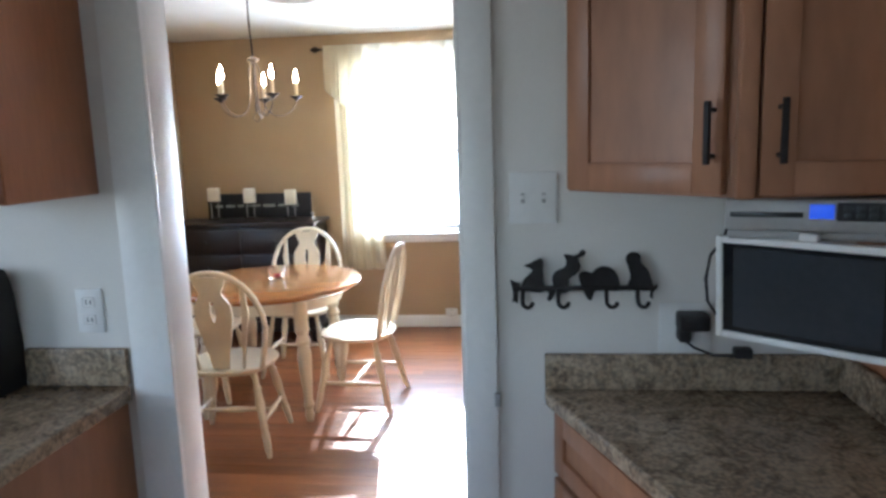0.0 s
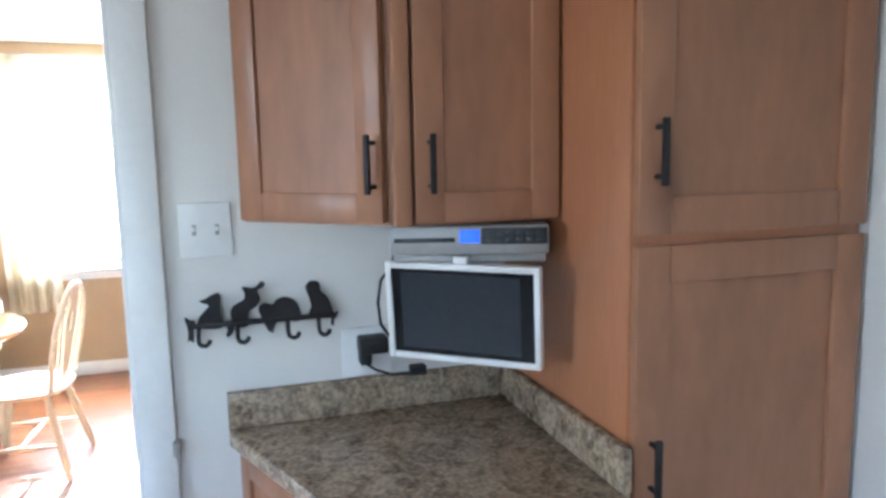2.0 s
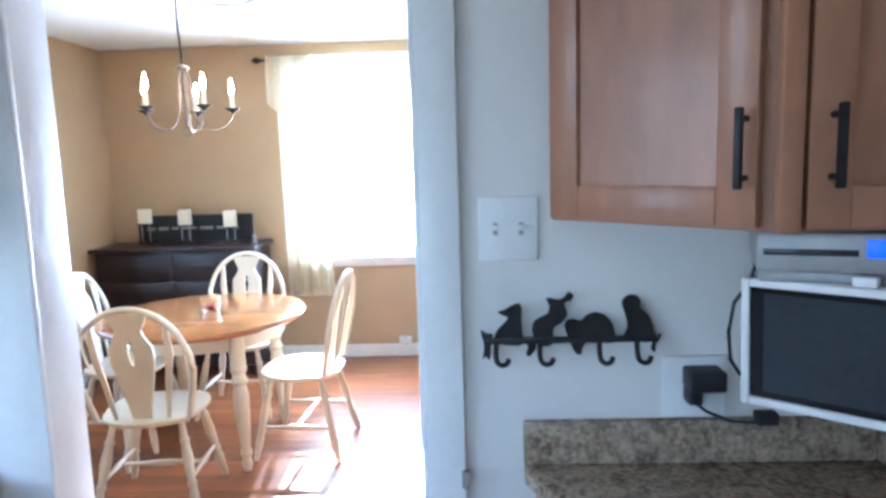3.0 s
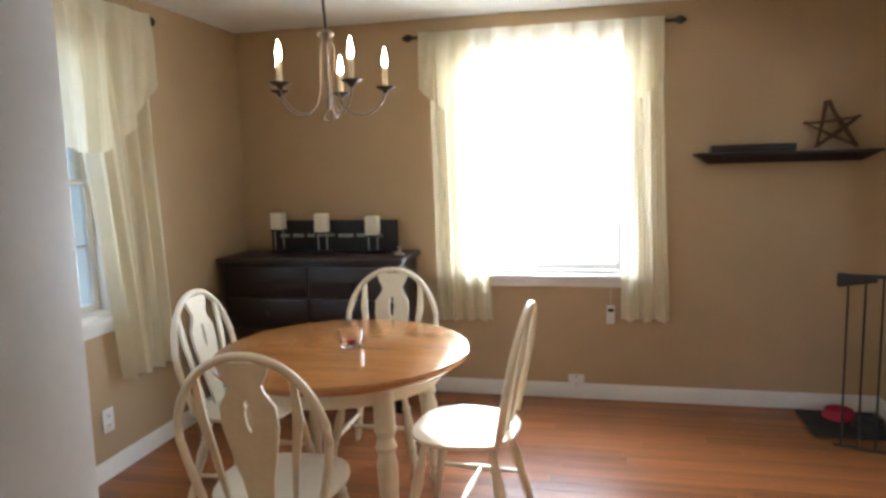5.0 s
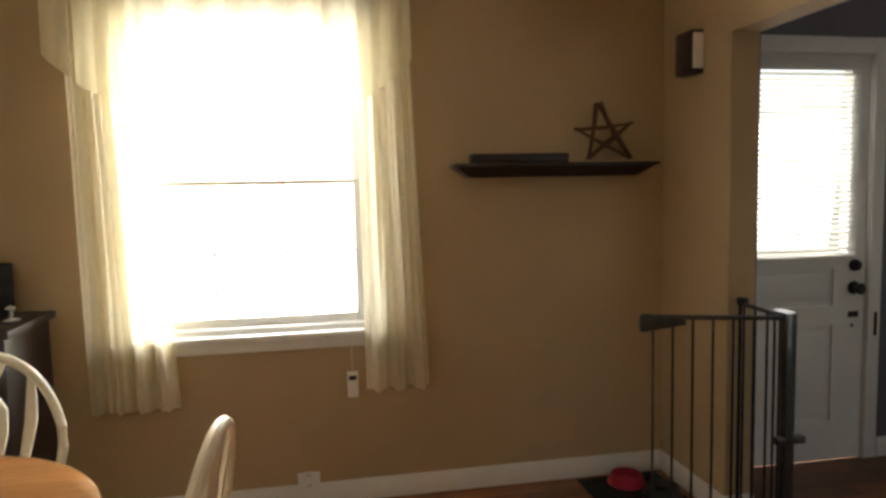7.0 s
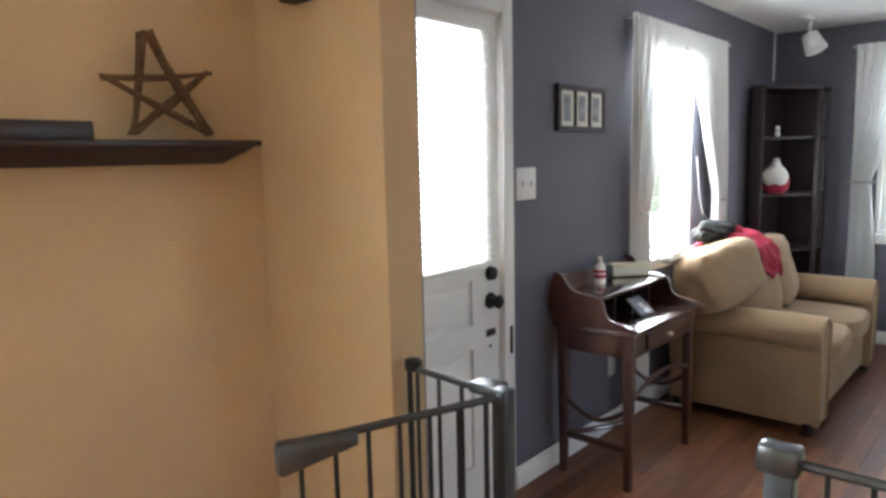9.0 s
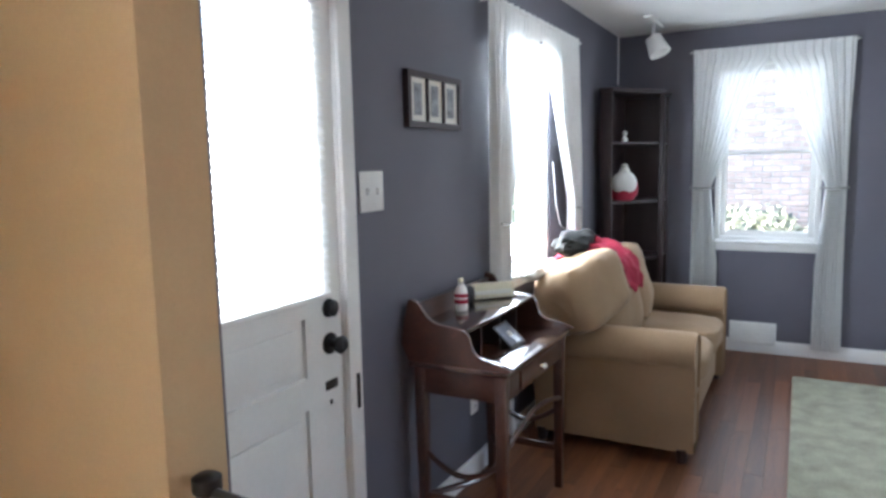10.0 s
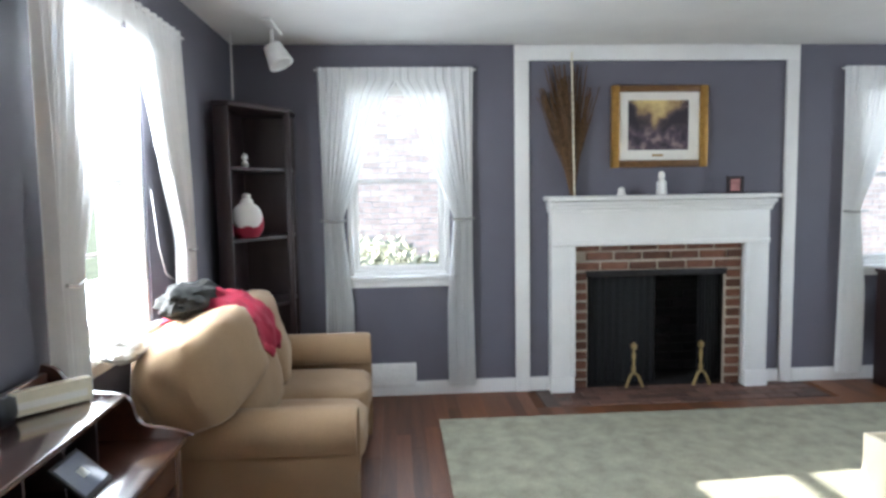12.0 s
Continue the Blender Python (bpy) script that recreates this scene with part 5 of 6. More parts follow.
def rolled_arm(x0, x1):
    b = bmesh.new()
    n = 20
    prof = [(x0 + 0.042, 0.06), (x0 + 0.042, 0.474)]
    cx, cz, r = (x0 + x1) / 2, 0.53, (x1 - x0) / 2
    prof += [(cx - r * math.cos(a), cz + r * 0.82 * math.sin(a)) for a in [math.pi * k / n - 0.5 for k in range(n + 4)]]
    prof += [(x1 - 0.02, 0.42), (x1 - 0.02, 0.06)]
    rings = []
    for y, s in ((SY0 + 0.012, 0.93), (SY0, 0.97), (SY0 + 0.02, 1.0), (SY1 - 0.06, 1.0), (SY1 - 0.03, 0.95)):
        rings.append([b.verts.new((cx + (x - cx) * s, y, 0.3 + (z - 0.3) * (s if z > 0.3 else 1))) for x, z in prof])
    for lo, hi in zip(rings, rings[1:]):
        for k in range(len(prof) - 1):
            b.faces.new((lo[k], lo[k + 1], hi[k + 1], hi[k]))
        b.faces.new((lo[-1], lo[0], hi[0], hi[-1]))
    b.faces.new(rings[0]), b.faces.new(rings[-1][::-1])
    return b


part("arm", rolled_arm(SX0, SX0 + 0.24), M_SOFA, so)
part("arm", rolled_arm(SX1 - 0.24, SX1), M_SOFA, so)
part("base", box(SX0 + 0.2, SX1 - 0.2, SY0 + 0.04, SY1 - 0.03, 0.07, 0.32, 0.02), M_SOFA, so)
part("back", pillow(8.195, 8.27, 0.50, 0.72, 0.14, 0.40, 6, 0.02, 2, n=16), M_SOFA, so)
for k, x in enumerate((7.93, 8.46)):
    part("seat_cushion", pillow(x, 7.83, 0.395, 0.27, 0.285, 0.085, 5, 0.03, k, n=16), M_SOFA, so)
part("back_cushion", pillow(7.95, 8.12, 0.70, 0.29, 0.14, 0.265, 3.6, 0.08, 3, turn=-8, tip=-16), M_SOFA, so)
part("back_cushion", pillow(8.50, 8.12, 0.68, 0.26, 0.14, 0.245, 3.6, 0.08, 4, turn=6, tip=-16), M_SOFA, so)
b = pillow(7.585, 8.12, 0.79, 0.285, 0.14, 0.172, 4.6, 0.06, 6, turn=-10, tip=-20)
bmesh.ops.rotate(b, verts=b.verts, cent=(7.60, 8.12, 0.79), matrix=Matrix.Rotation(radians(-9), 3, "Y"))
part("throw_pillow", b, M_SOFA, so)
part("skirt_piping", tube([(SX0 + 0.03, SY0 + 0.005, 0.33), (SX0 + 0.22, SY0 + 0.005, 0.33)], 0.006, 6), M_SOFA, so)
for x in (SX0 + 0.04, SX1 - 0.09):
    for y in (SY0 + 0.03, SY1 - 0.09):
        f = part("foot", lathe([(0.02, 0.0), (0.026, 0.01), (0.028, 0.05), (0.034, 0.072)], (x + 0.025, y + 0.025, 0), 14), M_WALNUT, so, "dark round foot")


def draped(name, label, mat, cx, cy, cz, sx, sy, sz, seed):
    b = bmesh.new()
    bmesh.ops.create_uvsphere(b, u_segments=40, v_segments=24, radius=1)
    for v in b.verts:
        p = v.co.copy()
        f = 1 + 0.32 * noise.noise(p * 1.7 + Vector((seed, 0, 0))) + 0.16 * noise.noise(p * 4.5 + Vector((0, seed, 0)))
        v.co = Vector((p.x * sx * f, p.y * sy * f, p.z * sz * (f if p.z > 0 else 0.9)))
    bmesh.ops.translate(b, verts=b.verts, vec=(cx, cy, cz))
    return solo(name, b, mat, label, "blanket")


rc = bmesh.new()
spine = ((8.34, 0.955), (8.27, 0.99), (8.18, 1.0), (8.085, 0.98), (8.005, 0.92), (7.955, 0.84), (7.93, 0.765))
grid = []
for j in range(37):
    q = j / 6
    k, f = min(int(q), 5), q - min(int(q), 5)
    py, pz = (spine[k][i] * (1 - f) + spine[k + 1][i] * f for i in (0, 1))
    half = 0.27 - 0.16 * (j / 36) ** 1.6
    row = []
    for i in range(33):
        s = i / 16 - 1
        ripple = noise.noise(Vector((s * 3.2, j * 0.11, 4.0))) * 0.035 + noise.noise(Vector((s * 7, j * 0.25, 9.0))) * 0.014
        row.append(rc.verts.new((8.02 + half * s + 0.03 * noise.noise(Vector((j * 0.16, s, 2.0))), py - 0.6 * ripple, pz + ripple - 0.03 * s * s)))
    grid.append(row)
for lo, hi in zip(grid, grid[1:]):
    for i in range(32):
        rc.faces.new((lo[i], lo[i + 1], hi[i + 1], hi[i]))
bmesh.ops.recalc_face_normals(rc, faces=rc.faces)
bmesh.ops.solidify(rc, geom=rc.faces[:], thickness=0.012)
solo("red_blanket", rc, M_RED, "crumpled red cloth draped over the sofa back cushions", "blanket")
draped("dark_blanket", "crumpled dark green patterned cloth heaped on the sofa back", M_PATTERN, 7.86, 8.25, 1.0, 0.27, 0.09, 0.075, 9.0)
draped("small_cloth", "small crumpled pale and dark cloth on the sofa back", M_MAT, 7.42, 8.34, 0.9, 0.12, 0.07, 0.05, 5.0)

# triple photo frame
pf = thing("photo_frame", "dark wooden frame with three white-matted photographs", "picture frame", (6.6, LY, 1.68))
part("frame", slab_x(LY - 0.024, LY - 0.001, 6.39, 6.825, 1.585, 1.795, [(6.414 + k * 0.133, 6.535 + k * 0.133, 1.609, 1.771) for k in range(3)]), M_WALNUT, pf)
for k in range(3):
    xa = 6.414 + k * 0.133
    q = part("mat_board", box(xa, xa + 0.121, LY - 0.014, LY - 0.010, 1.609, 1.771), M_MAT, pf)
    part("photograph", box(xa + 0.032, xa + 0.089, LY - 0.016, LY - 0.0135, 1.632, 1.75), M_PHOTO, q, "grey photograph")

# corner shelf
cs = thing("corner_shelf", "tall dark walnut corner shelf with open shelves", "shelf", (9.3, 8.2, 0))
part("side_panel", box(8.955, 8.98, 8.328, 8.412, 0, 1.92, 0.003), M_WALNUT, cs)
cs_top = prism([(8.95, 8.417), (8.95, 8.322), (9.36, 8.05), (9.655, 8.055), (9.655, 8.417)], 1.922, 1.948, 0.004)
part("top", cs_top, M_WALNUT, cs)
for z in (0.06, 0.40, 0.72, 1.14, 1.56):
    part("shelf_board", prism([(8.98, 8.397), (8.98, 8.34), (9.37, 8.08), (9.625, 8.075), (9.625, 8.397)], z, z + 0.02, 0.002), M_WALNUT, cs)
part("back_panel", box(8.98, 9.643, 8.398, 8.412, 0.0, 1.92), M_WALNUT, cs)
part("back_panel", box(9.627, 9.643, 8.065, 8.397, 0.0, 1.92), M_WALNUT, cs)
part("front_post", box(9.36, 9.395, 8.05, 8.085, 0, 1.92, 0.003), M_WALNUT, cs)
fg = thing("round_ornament", "round red ceramic ornament with a white oval front", "ornament", (9.14, 8.285, 1.16))
part("ornament_body", lathe([(0.05, 1.161), (0.07, 1.168), (0.092, 1.205), (0.1, 1.25), (0.092, 1.3), (0.066, 1.34), (0.036, 1.362), (0.03, 1.37)], (9.14, 8.285, 0), 26), M_RED, fg, "red glazed body")
front = Vector((-0.97, -0.24, 0.0))
fm = Matrix.Translation(Vector((9.14, 8.285, 1.288)) + front * 0.044) @ front.to_track_quat("Z", "Y").to_matrix().to_4x4()
b = lathe([(0.088, 0.012), (0.084, 0.03), (0.07, 0.046), (0.042, 0.057), (0.01, 0.061)], n=28, m=fm)
part("white_front", b, M_PALE, fg, "white oval front")
part("cap", lathe([(0.03, 1.366), (0.04, 1.374), (0.036, 1.388), (0.022, 1.396), (0.028, 1.408), (0.024, 1.42), (0.004, 1.426)], (9.125, 8.28, 0), 20), M_PALE, fg, "white rolled cap")
solo("small_figurine", lathe([(0.02, 1.581), (0.022, 1.6), (0.01, 1.62), (0.02, 1.635), (0.012, 1.655), (0.002, 1.66)], (9.12, 8.28, 0), 14), M_PALE, "small pale figurine on the upper shelf", "ornament")
solo("card", box(9.17, 9.27, 8.21, 8.22, 0.741, 0.80, 0.002), M_PAPER, "small cream card standing on the shelf", "card")
solo("dark_bottle", lathe([(0.02, 0.741), (0.022, 0.75), (0.022, 0.82), (0.009, 0.84), (0.009, 0.87)], (9.05, 8.32, 0), 14), M_GLOSS_B, "small dark bottle on the shelf", "bottle")

# ceiling spotlight in the corner
lp = thing("ceiling_spotlight", "white ceiling spotlight with a drum shade, switched off", "ceiling lamp", (9.15, 8.1, HL))
part("canopy", box(8.95, 9.35, 8.07, 8.13, HL - 0.02, HL - 0.001, 0.006), M_WHITE, lp)
part("arm", tube([(9.15, 8.1, HL - 0.02), (9.14, 8.1, 2.28)], 0.01), M_WHITE, lp)
m = pose(9.14, 8.10, 2.285, 160, 18, 20)
b = lathe([(0.043, 0.0), (0.053, 0.004), (0.074, 0.13), (0.069, 0.13), (0.05, 0.012), (0.01, 0.01)], (0, 0, 0), 24, m=m)
part("shade", b, M_PALE, lp, "white drum shade")
cd2 = thing("pull_cord", "white cord hanging from the ceiling beside the shelf", "cord", (9.33, 8.38, 2.0))
part("cord_line", tube([(9.33, 8.38, 2.0), (9.33, 8.38, HL)], 0.006, 8), M_WHITE, cd2)

# sheer curtains on the living room windows
curtain_rod("thin white curtain rod", (7.02, LY - 0.06, 2.17), (8.44, LY - 0.06, 2.17), 0.006, M_WHITE, False, (0, 0.06, 0))
CL = "living room curtains"


def tied(inner_top, tie_v, inner_tie, inner_bot, left):
    """Edges of a tied-back panel: wide at the top, drawn in at the tie."""
    def edges(v):
        if v < tie_v:
            s = v / tie_v
            e = 1.03 if s < 0.1 else inner_top + (inner_tie - inner_top) * ((s - 0.1) / 0.9) ** 0.95
        else:
            s = (v - tie_v) / (1 - tie_v)
            e = inner_tie + (inner_bot - inner_tie) * min(1, s * 2)
        return (0.0 + 0.03 * math.sin(v * 3), e) if left else (1 - e, 1.0 - 0.03 * math.sin(v * 3))
    return edges


curtain("curtain", "x", 7.04, 7.72, LY - 0.06, 2.19, 0.12, M_CURT_WH, "white sheer curtain tied back at the north window", 9, 0.022, tied(1.0, 0.47, 0.3, 0.32, True), 11, CL)
curtain("curtain", "x", 7.72, 8.42, LY - 0.06, 2.19, 0.12, M_CURT_WH, "white sheer curtain tied back at the north window", 9, 0.022, tied(0.97, 0.47, 0.27, 0.32, False), 12, CL)
EY = [(6.865, 7.9), (3.22, 4.26)]
for (ya, yb), lab in zip(EY, ("white sheer curtain tied back at the east window", "white sheer curtain tied back at the far east window")):
    curtain_rod("thin white curtain rod", (EX - 0.05, ya - 0.02, 2.225), (EX - 0.05, yb + 0.02, 2.225), 0.006, M_WHITE, False, (0.05, 0, 0))
    ym = (ya + yb) / 2
    curtain("curtain", "y", ya, ym, EX - 0.055, 2.243, 0.07, M_CURT_WH, lab, 9, 0.018, tied(0.97, 0.46, 0.28, 0.37, True), 13, CL)
    curtain("curtain", "y", ym, yb, EX - 0.055, 2.243, 0.07, M_CURT_WH, lab, 9, 0.018, tied(0.97, 0.46, 0.28, 0.39, False), 14, CL)
    for y in (ya + 0.09, yb - 0.09):
        solo("curtain_tieback", tube([(EX - 0.09, y - 0.09, 1.235), (EX - 0.085, y, 1.225), (EX - 0.09, y + 0.09, 1.235)], 0.008, 8), M_SILVER, "pale metal tieback round a sheer curtain", "tieback")
for x in (7.14, 8.33):
    solo("curtain_tieback", tube([(x - 0.06, LY - 0.095, 1.17), (x, LY - 0.1, 1.16), (x + 0.06, LY - 0.095, 1.17)], 0.006, 8), M_SILVER, "pale metal tieback round a sheer curtain", "tieback")
solo("loop_cord", tube([(8.02, LY - 0.02, 1.45), (8.05, LY - 0.03, 1.2), (8.12, LY - 0.03, 1.08), (8.22, LY - 0.03, 1.04)], 0.0026, 6), M_PALE, "white looped blind cord at the window", "cord")

# floor register in the wall
rg = thing("wall_register", "white slotted heating register in the baseboard", "register", (EX, 7.44, 0.1))
part("frame", box(EX - 0.026, EX - 0.017, 7.28, 7.60, 0.06, 0.235, 0.004), M_VENT, rg)
for k in range(8):
    part("louvre", box(EX - 0.030, EX - 0.026, 7.30, 7.58, 0.085 + k * 0.017, 0.094 + k * 0.017), M_VENT, rg)

# panelled chimney frame
for nm, q in (("trim_chimney_north", (6.48, 6.58, 0.0, 2.29)), ("trim_chimney_south", (4.57, 4.66, 0.0, 2.29)), ("trim_chimney_head", (4.57, 6.58, 2.29, 2.395))):
    structure(nm, box(EX - 0.028, EX - 0.001, q[0], q[1], q[2], q[3], 0.005), M_WHITE, "white painted frame moulding round the chimney breast")

# fireplace
M_MESH = material("black_wire_mesh", (0.005, 0.005, 0.005), 0.9, 0.0, scale=60, spread=0.3, bump=0.002)
fp = thing("fireplace", "white painted wooden mantelpiece round a brick-lined firebox", "fireplace", (EX, 5.55, 0))
for ya, yb in ((6.19, 6.345), (4.80, 4.955)):
    b = box(EX - 0.10, EX - 0.001, ya, yb, 0.0, 1.025, 0.005)
    part("pilaster", b, M_WHITE, fp)
    part("plinth", box(EX - 0.11, EX - 0.10, ya - 0.006, yb + 0.006, 0.0, 0.12, 0.004), M_WHITE, fp)
    inner = ya if ya > 5.5 else yb
    part("inner_moulding", box(EX - 0.112, EX - 0.10, inner - 0.012, inner + 0.022, 0.12, 1.025, 0.005), M_WHITE, fp)
part("frieze", box(EX - 0.10, EX - 0.001, 4.80, 6.345, 1.027, 1.30, 0.004), M_WHITE, fp)
part("frieze_moulding", box(EX - 0.115, EX - 0.10, 4.80, 6.345, 1.027, 1.062, 0.006), M_WHITE, fp)
for k, (o, z0, z1) in enumerate(((0.115, 1.26, 1.285), (0.135, 1.285, 1.31), (0.165, 1.31, 1.335))):
    part("crown_moulding", box(EX - o, EX - 0.001, 4.80 - o * 0.12, 6.345 + o * 0.12, z0, z1, 0.007), M_WHITE, fp)
part("mantel_shelf", box(EX - 0.2, EX - 0.001, 4.765, 6.382, 1.34, 1.37, 0.006), M_WHITE, fp)
b = slab_y(EX - 0.012, EX + 0.01, 4.956, 6.189, 0, 1.05, [(5.075, 6.07, 0, 0.83)])
surround = part("mortar_bed", b, M_MORTAR, fp)
b = box(EX + 0.42, EX + 0.47, 4.98, 6.14, 0, 1.0)
fbk = part("firebox_back", b, M_SOOT, fp)
part("firebox_side", box(EX + 0.01, EX + 0.42, 6.07, 6.14, 0, 1.0), M_SOOT, fp)
part("firebox_side", box(EX + 0.01, EX + 0.42, 4.98, 5.05, 0, 1.0), M_SOOT, fp)
part("firebox_top", box(EX + 0.01, EX + 0.47, 4.98, 6.14, 0.98, 1.05), M_SOOT, fp)
part("firebox_floor", box(EX + 0.01, EX + 0.42, 5.05, 6.07, -0.05, 0.004), M_SOOT, fp)
part("lintel", box(EX - 0.02, EX + 0.02, 5.06, 6.085, 0.80, 0.845, 0.004), M_BLACK, fp, "black iron lintel bar")
for y0, wide, folds in ((5.56, 0.49, 9), (5.085, 0.16, 7)):
    b = bmesh.new()
    cols = []
    for k in range(folds * 8 + 1):
        y, x = y0 + wide * k / (folds * 8), EX + 0.045 + 0.005 * math.sin(k * math.pi / 4) + 0.003 * math.sin(k * 0.9)
        cols.append([b.verts.new(q) for q in ((x, y, 0.02), (x, y, 0.80), (x + 0.003, y, 0.80), (x + 0.003, y, 0.02))])
    for p, q in zip(cols, cols[1:]):
        for i in range(4):
            b.faces.new((p[i], p[(i + 1) % 4], q[(i + 1) % 4], q[i]))
    b.faces.new(cols[0]), b.faces.new(cols[-1][::-1])
    part("mesh_screen", b, M_MESH, fp, "dark hanging spark screen in folds")
for y in (5.74, 5.25):
    an = thing("andiron", "brass andiron with a ball finial", "andiron", (EX - 0.03, y, 0), "andirons in the fireplace")
    part("upright", turned((EX - 0.035, y, 0.1), (EX - 0.035, y, 0.33), [(0, 0.012), (0.2, 0.018), (0.35, 0.009), (0.6, 0.016), (0.75, 0.008), (0.82, 0.022), (0.92, 0.024), (1, 0.006)]), M_BRASS, an)
    for s in (-1, 1):
        part("foot", tube([(EX - 0.035, y, 0.12), (EX - 0.05, y + s * 0.03, 0.09), (EX - 0.055, y + s * 0.06, 0.012)], 0.009, 8, r1=0.012), M_BRASS, an)
    part("log_bar", tube([(EX - 0.025, y, 0.1), (EX + 0.03, y, 0.1)], 0.008), M_BLACK, an)

# on the mantel and above it
M_DARKGILT = material("dark_gilt_wood", (0.17, 0.085, 0.03), 0.45, 0.2, scale=25, spread=0.2, bump=0.002)
art = thing("framed_painting", "gilt-framed landscape painting with a cream mat", "painting", (EX, 5.57, 1.84))
for y0 in (5.23, 5.855):
    part("frame_side", box(EX - 0.045, EX - 0.002, y0, y0 + 0.055, 1.56, 2.12, 0.008), M_GOLD, art, "gilt frame side")
for z0, z1 in ((1.56, 1.61), (2.075, 2.12)):
    part("frame_rail", box(EX - 0.04, EX - 0.002, 5.285, 5.855, z0, z1, 0.008), M_DARKGILT, art, "darker brown frame rail")
part("mat_board", slab_y(EX - 0.02, EX - 0.012, 5.285, 5.855, 1.61, 2.075, [(5.36, 5.79, 1.68, 2.02)]), M_MAT, art)
part("name_plate", box(EX - 0.024, EX - 0.02, 5.54, 5.62, 1.635, 1.65), M_GOLD, art)


def landscape():
    """A loose evening landscape: glowing sky in the gap between dark trees, violet banks, a pale path."""
    m = bpy.data.materials.new("landscape_paint")
    m.use_nodes = True
    t = m.node_tree
    p = t.nodes["Principled BSDF"]

    def math_node(op, a, b):
        n = t.nodes.new("ShaderNodeMath")
        n.operation = op
        for k, v in enumerate((a, b)):
            if isinstance(v, (int, float)):
                n.inputs[k].default_value = v
            else:
                t.links.new(v, n.inputs[k])
        return n.outputs[0]

    def ramp(value, stops):
        r = t.nodes.new("ShaderNodeValToRGB")
        e = r.color_ramp.elements
        e[0].position, e[0].color = stops[0][0], (*stops[0][1], 1)
        e[1].position, e[1].color = stops[-1][0], (*stops[-1][1], 1)
        for pos, c in stops[1:-1]:
            e.new(pos).color = (*c, 1)
        t.links.new(value, r.inputs["Fac"])
        return r.outputs["Color"]
    co, sp, nz, fine = (t.nodes.new(k) for k in ("ShaderNodeTexCoord", "ShaderNodeSeparateXYZ", "ShaderNodeTexNoise", "ShaderNodeTexNoise"))
    t.links.new(co.outputs["Generated"], sp.inputs[0])
    for n, sc in ((nz, 4), (fine, 6.5)):
        t.links.new(co.outputs["Generated"], n.inputs["Vector"])
        n.inputs["Scale"].default_value, n.inputs["Detail"].default_value = sc, 6
    side = math_node("ABSOLUTE", math_node("SUBTRACT", sp.outputs["Y"], 0.56), 0)
    glow = math_node("ADD", math_node("SUBTRACT", sp.outputs["Z"], math_node("MULTIPLY", side, 1.1)), math_node("MULTIPLY", math_node("SUBTRACT", nz.outputs["Fac"], 0.5), 0.9))
    sky = ramp(glow, ((0.28, (0.03, 0.022, 0.03)), (0.44, (0.1, 0.07, 0.065)), (0.58, (0.36, 0.24, 0.11)), (0.82, (0.66, 0.52, 0.22))))
    land = ramp(fine.outputs["Fac"], ((0.36, (0.03, 0.022, 0.035)), (0.52, (0.1, 0.07, 0.09)), (0.7, (0.3, 0.22, 0.21))))
    low = ramp(sp.outputs["Z"], ((0.32, (1, 1, 1)), (0.55, (0, 0, 0))))
    mix = t.nodes.new("ShaderNodeMixRGB")
    t.links.new(low, mix.inputs["Fac"]), t.links.new(sky, mix.inputs[1]), t.links.new(land, mix.inputs[2])
    t.links.new(mix.outputs[0], p.inputs["Base Color"])
    p.inputs["Roughness"].default_value = 0.6
    return m


part("canvas", box(EX - 0.016, EX - 0.006, 5.36, 5.79, 1.68, 2.02), landscape(), art, "muted evening landscape")
rb = thing("dried_reeds", "fan of dried brown reeds with a beaded stick on the mantel", "dried plant", (EX - 0.08, 6.20, 1.37))
rs = random.Random(8)
b = bmesh.new()
for k in range(180):
    a = rs.uniform(-0.24, 0.34)
    ln = rs.uniform(0.6, 0.9) if -0.12 < a < 0.2 else rs.uniform(0.45, 0.75)
    y0, x0 = 6.19 + rs.uniform(-0.012, 0.012), EX - 0.08 + rs.uniform(-0.015, 0.03)
    k1 = min(1.0, 2.26 / (1.37 + ln)) if 1.37 + ln > 2.26 else 1
    tube([(x0, y0, 1.373), (x0 + 0.02, y0 + a * 0.25 * ln, 1.37 + ln * 0.4 * k1), (x0 + 0.04, y0 + a * ln * 1.05, 1.37 + ln * k1)], 0.0042, 5, bm=b, r1=0.003)
part("reed_fan", b, M_REED, rb)
b = turned((EX - 0.1, 6.185, 1.371), (EX - 0.075, 6.20, 2.33), [(q / 40, 0.0045 if q % 2 else 0.0085) for q in range(41)], 8)
part("beaded_stick", b, M_PAPER, rb, "pale beaded stick")
solo("white_figurine", lathe([(0.035, 1.371), (0.038, 1.378), (0.032, 1.43), (0.036, 1.455), (0.018, 1.475), (0.024, 1.5), (0.016, 1.525), (0.003, 1.53)], (EX - 0.1, 5.58, 0), 18), M_PALE, "white ceramic figurine on the mantel", "ornament")
solo("small_figurine", lathe([(0.03, 1.371), (0.032, 1.378), (0.02, 1.40), (0.024, 1.415), (0.004, 1.43)], (EX - 0.1, 5.86, 0), 16), M_PALE, "small pale figurine on the mantel", "ornament")
ms = thing("mini_photo", "small dark red frame with a pink picture on the mantel", "picture frame", (EX - 0.1, 5.06, 1.37))
part("frame", slab_y(EX - 0.11, EX - 0.095, 5.0, 5.12, 1.371, 1.49, [(5.025, 5.095, 1.39, 1.47)]), M_WALNUT, ms)
part("picture", box(EX - 0.104, EX - 0.1, 5.025, 5.095, 1.39, 1.47), material("pink_print", (0.5, 0.22, 0.2), 0.7, scale=20, spread=0.3), ms)

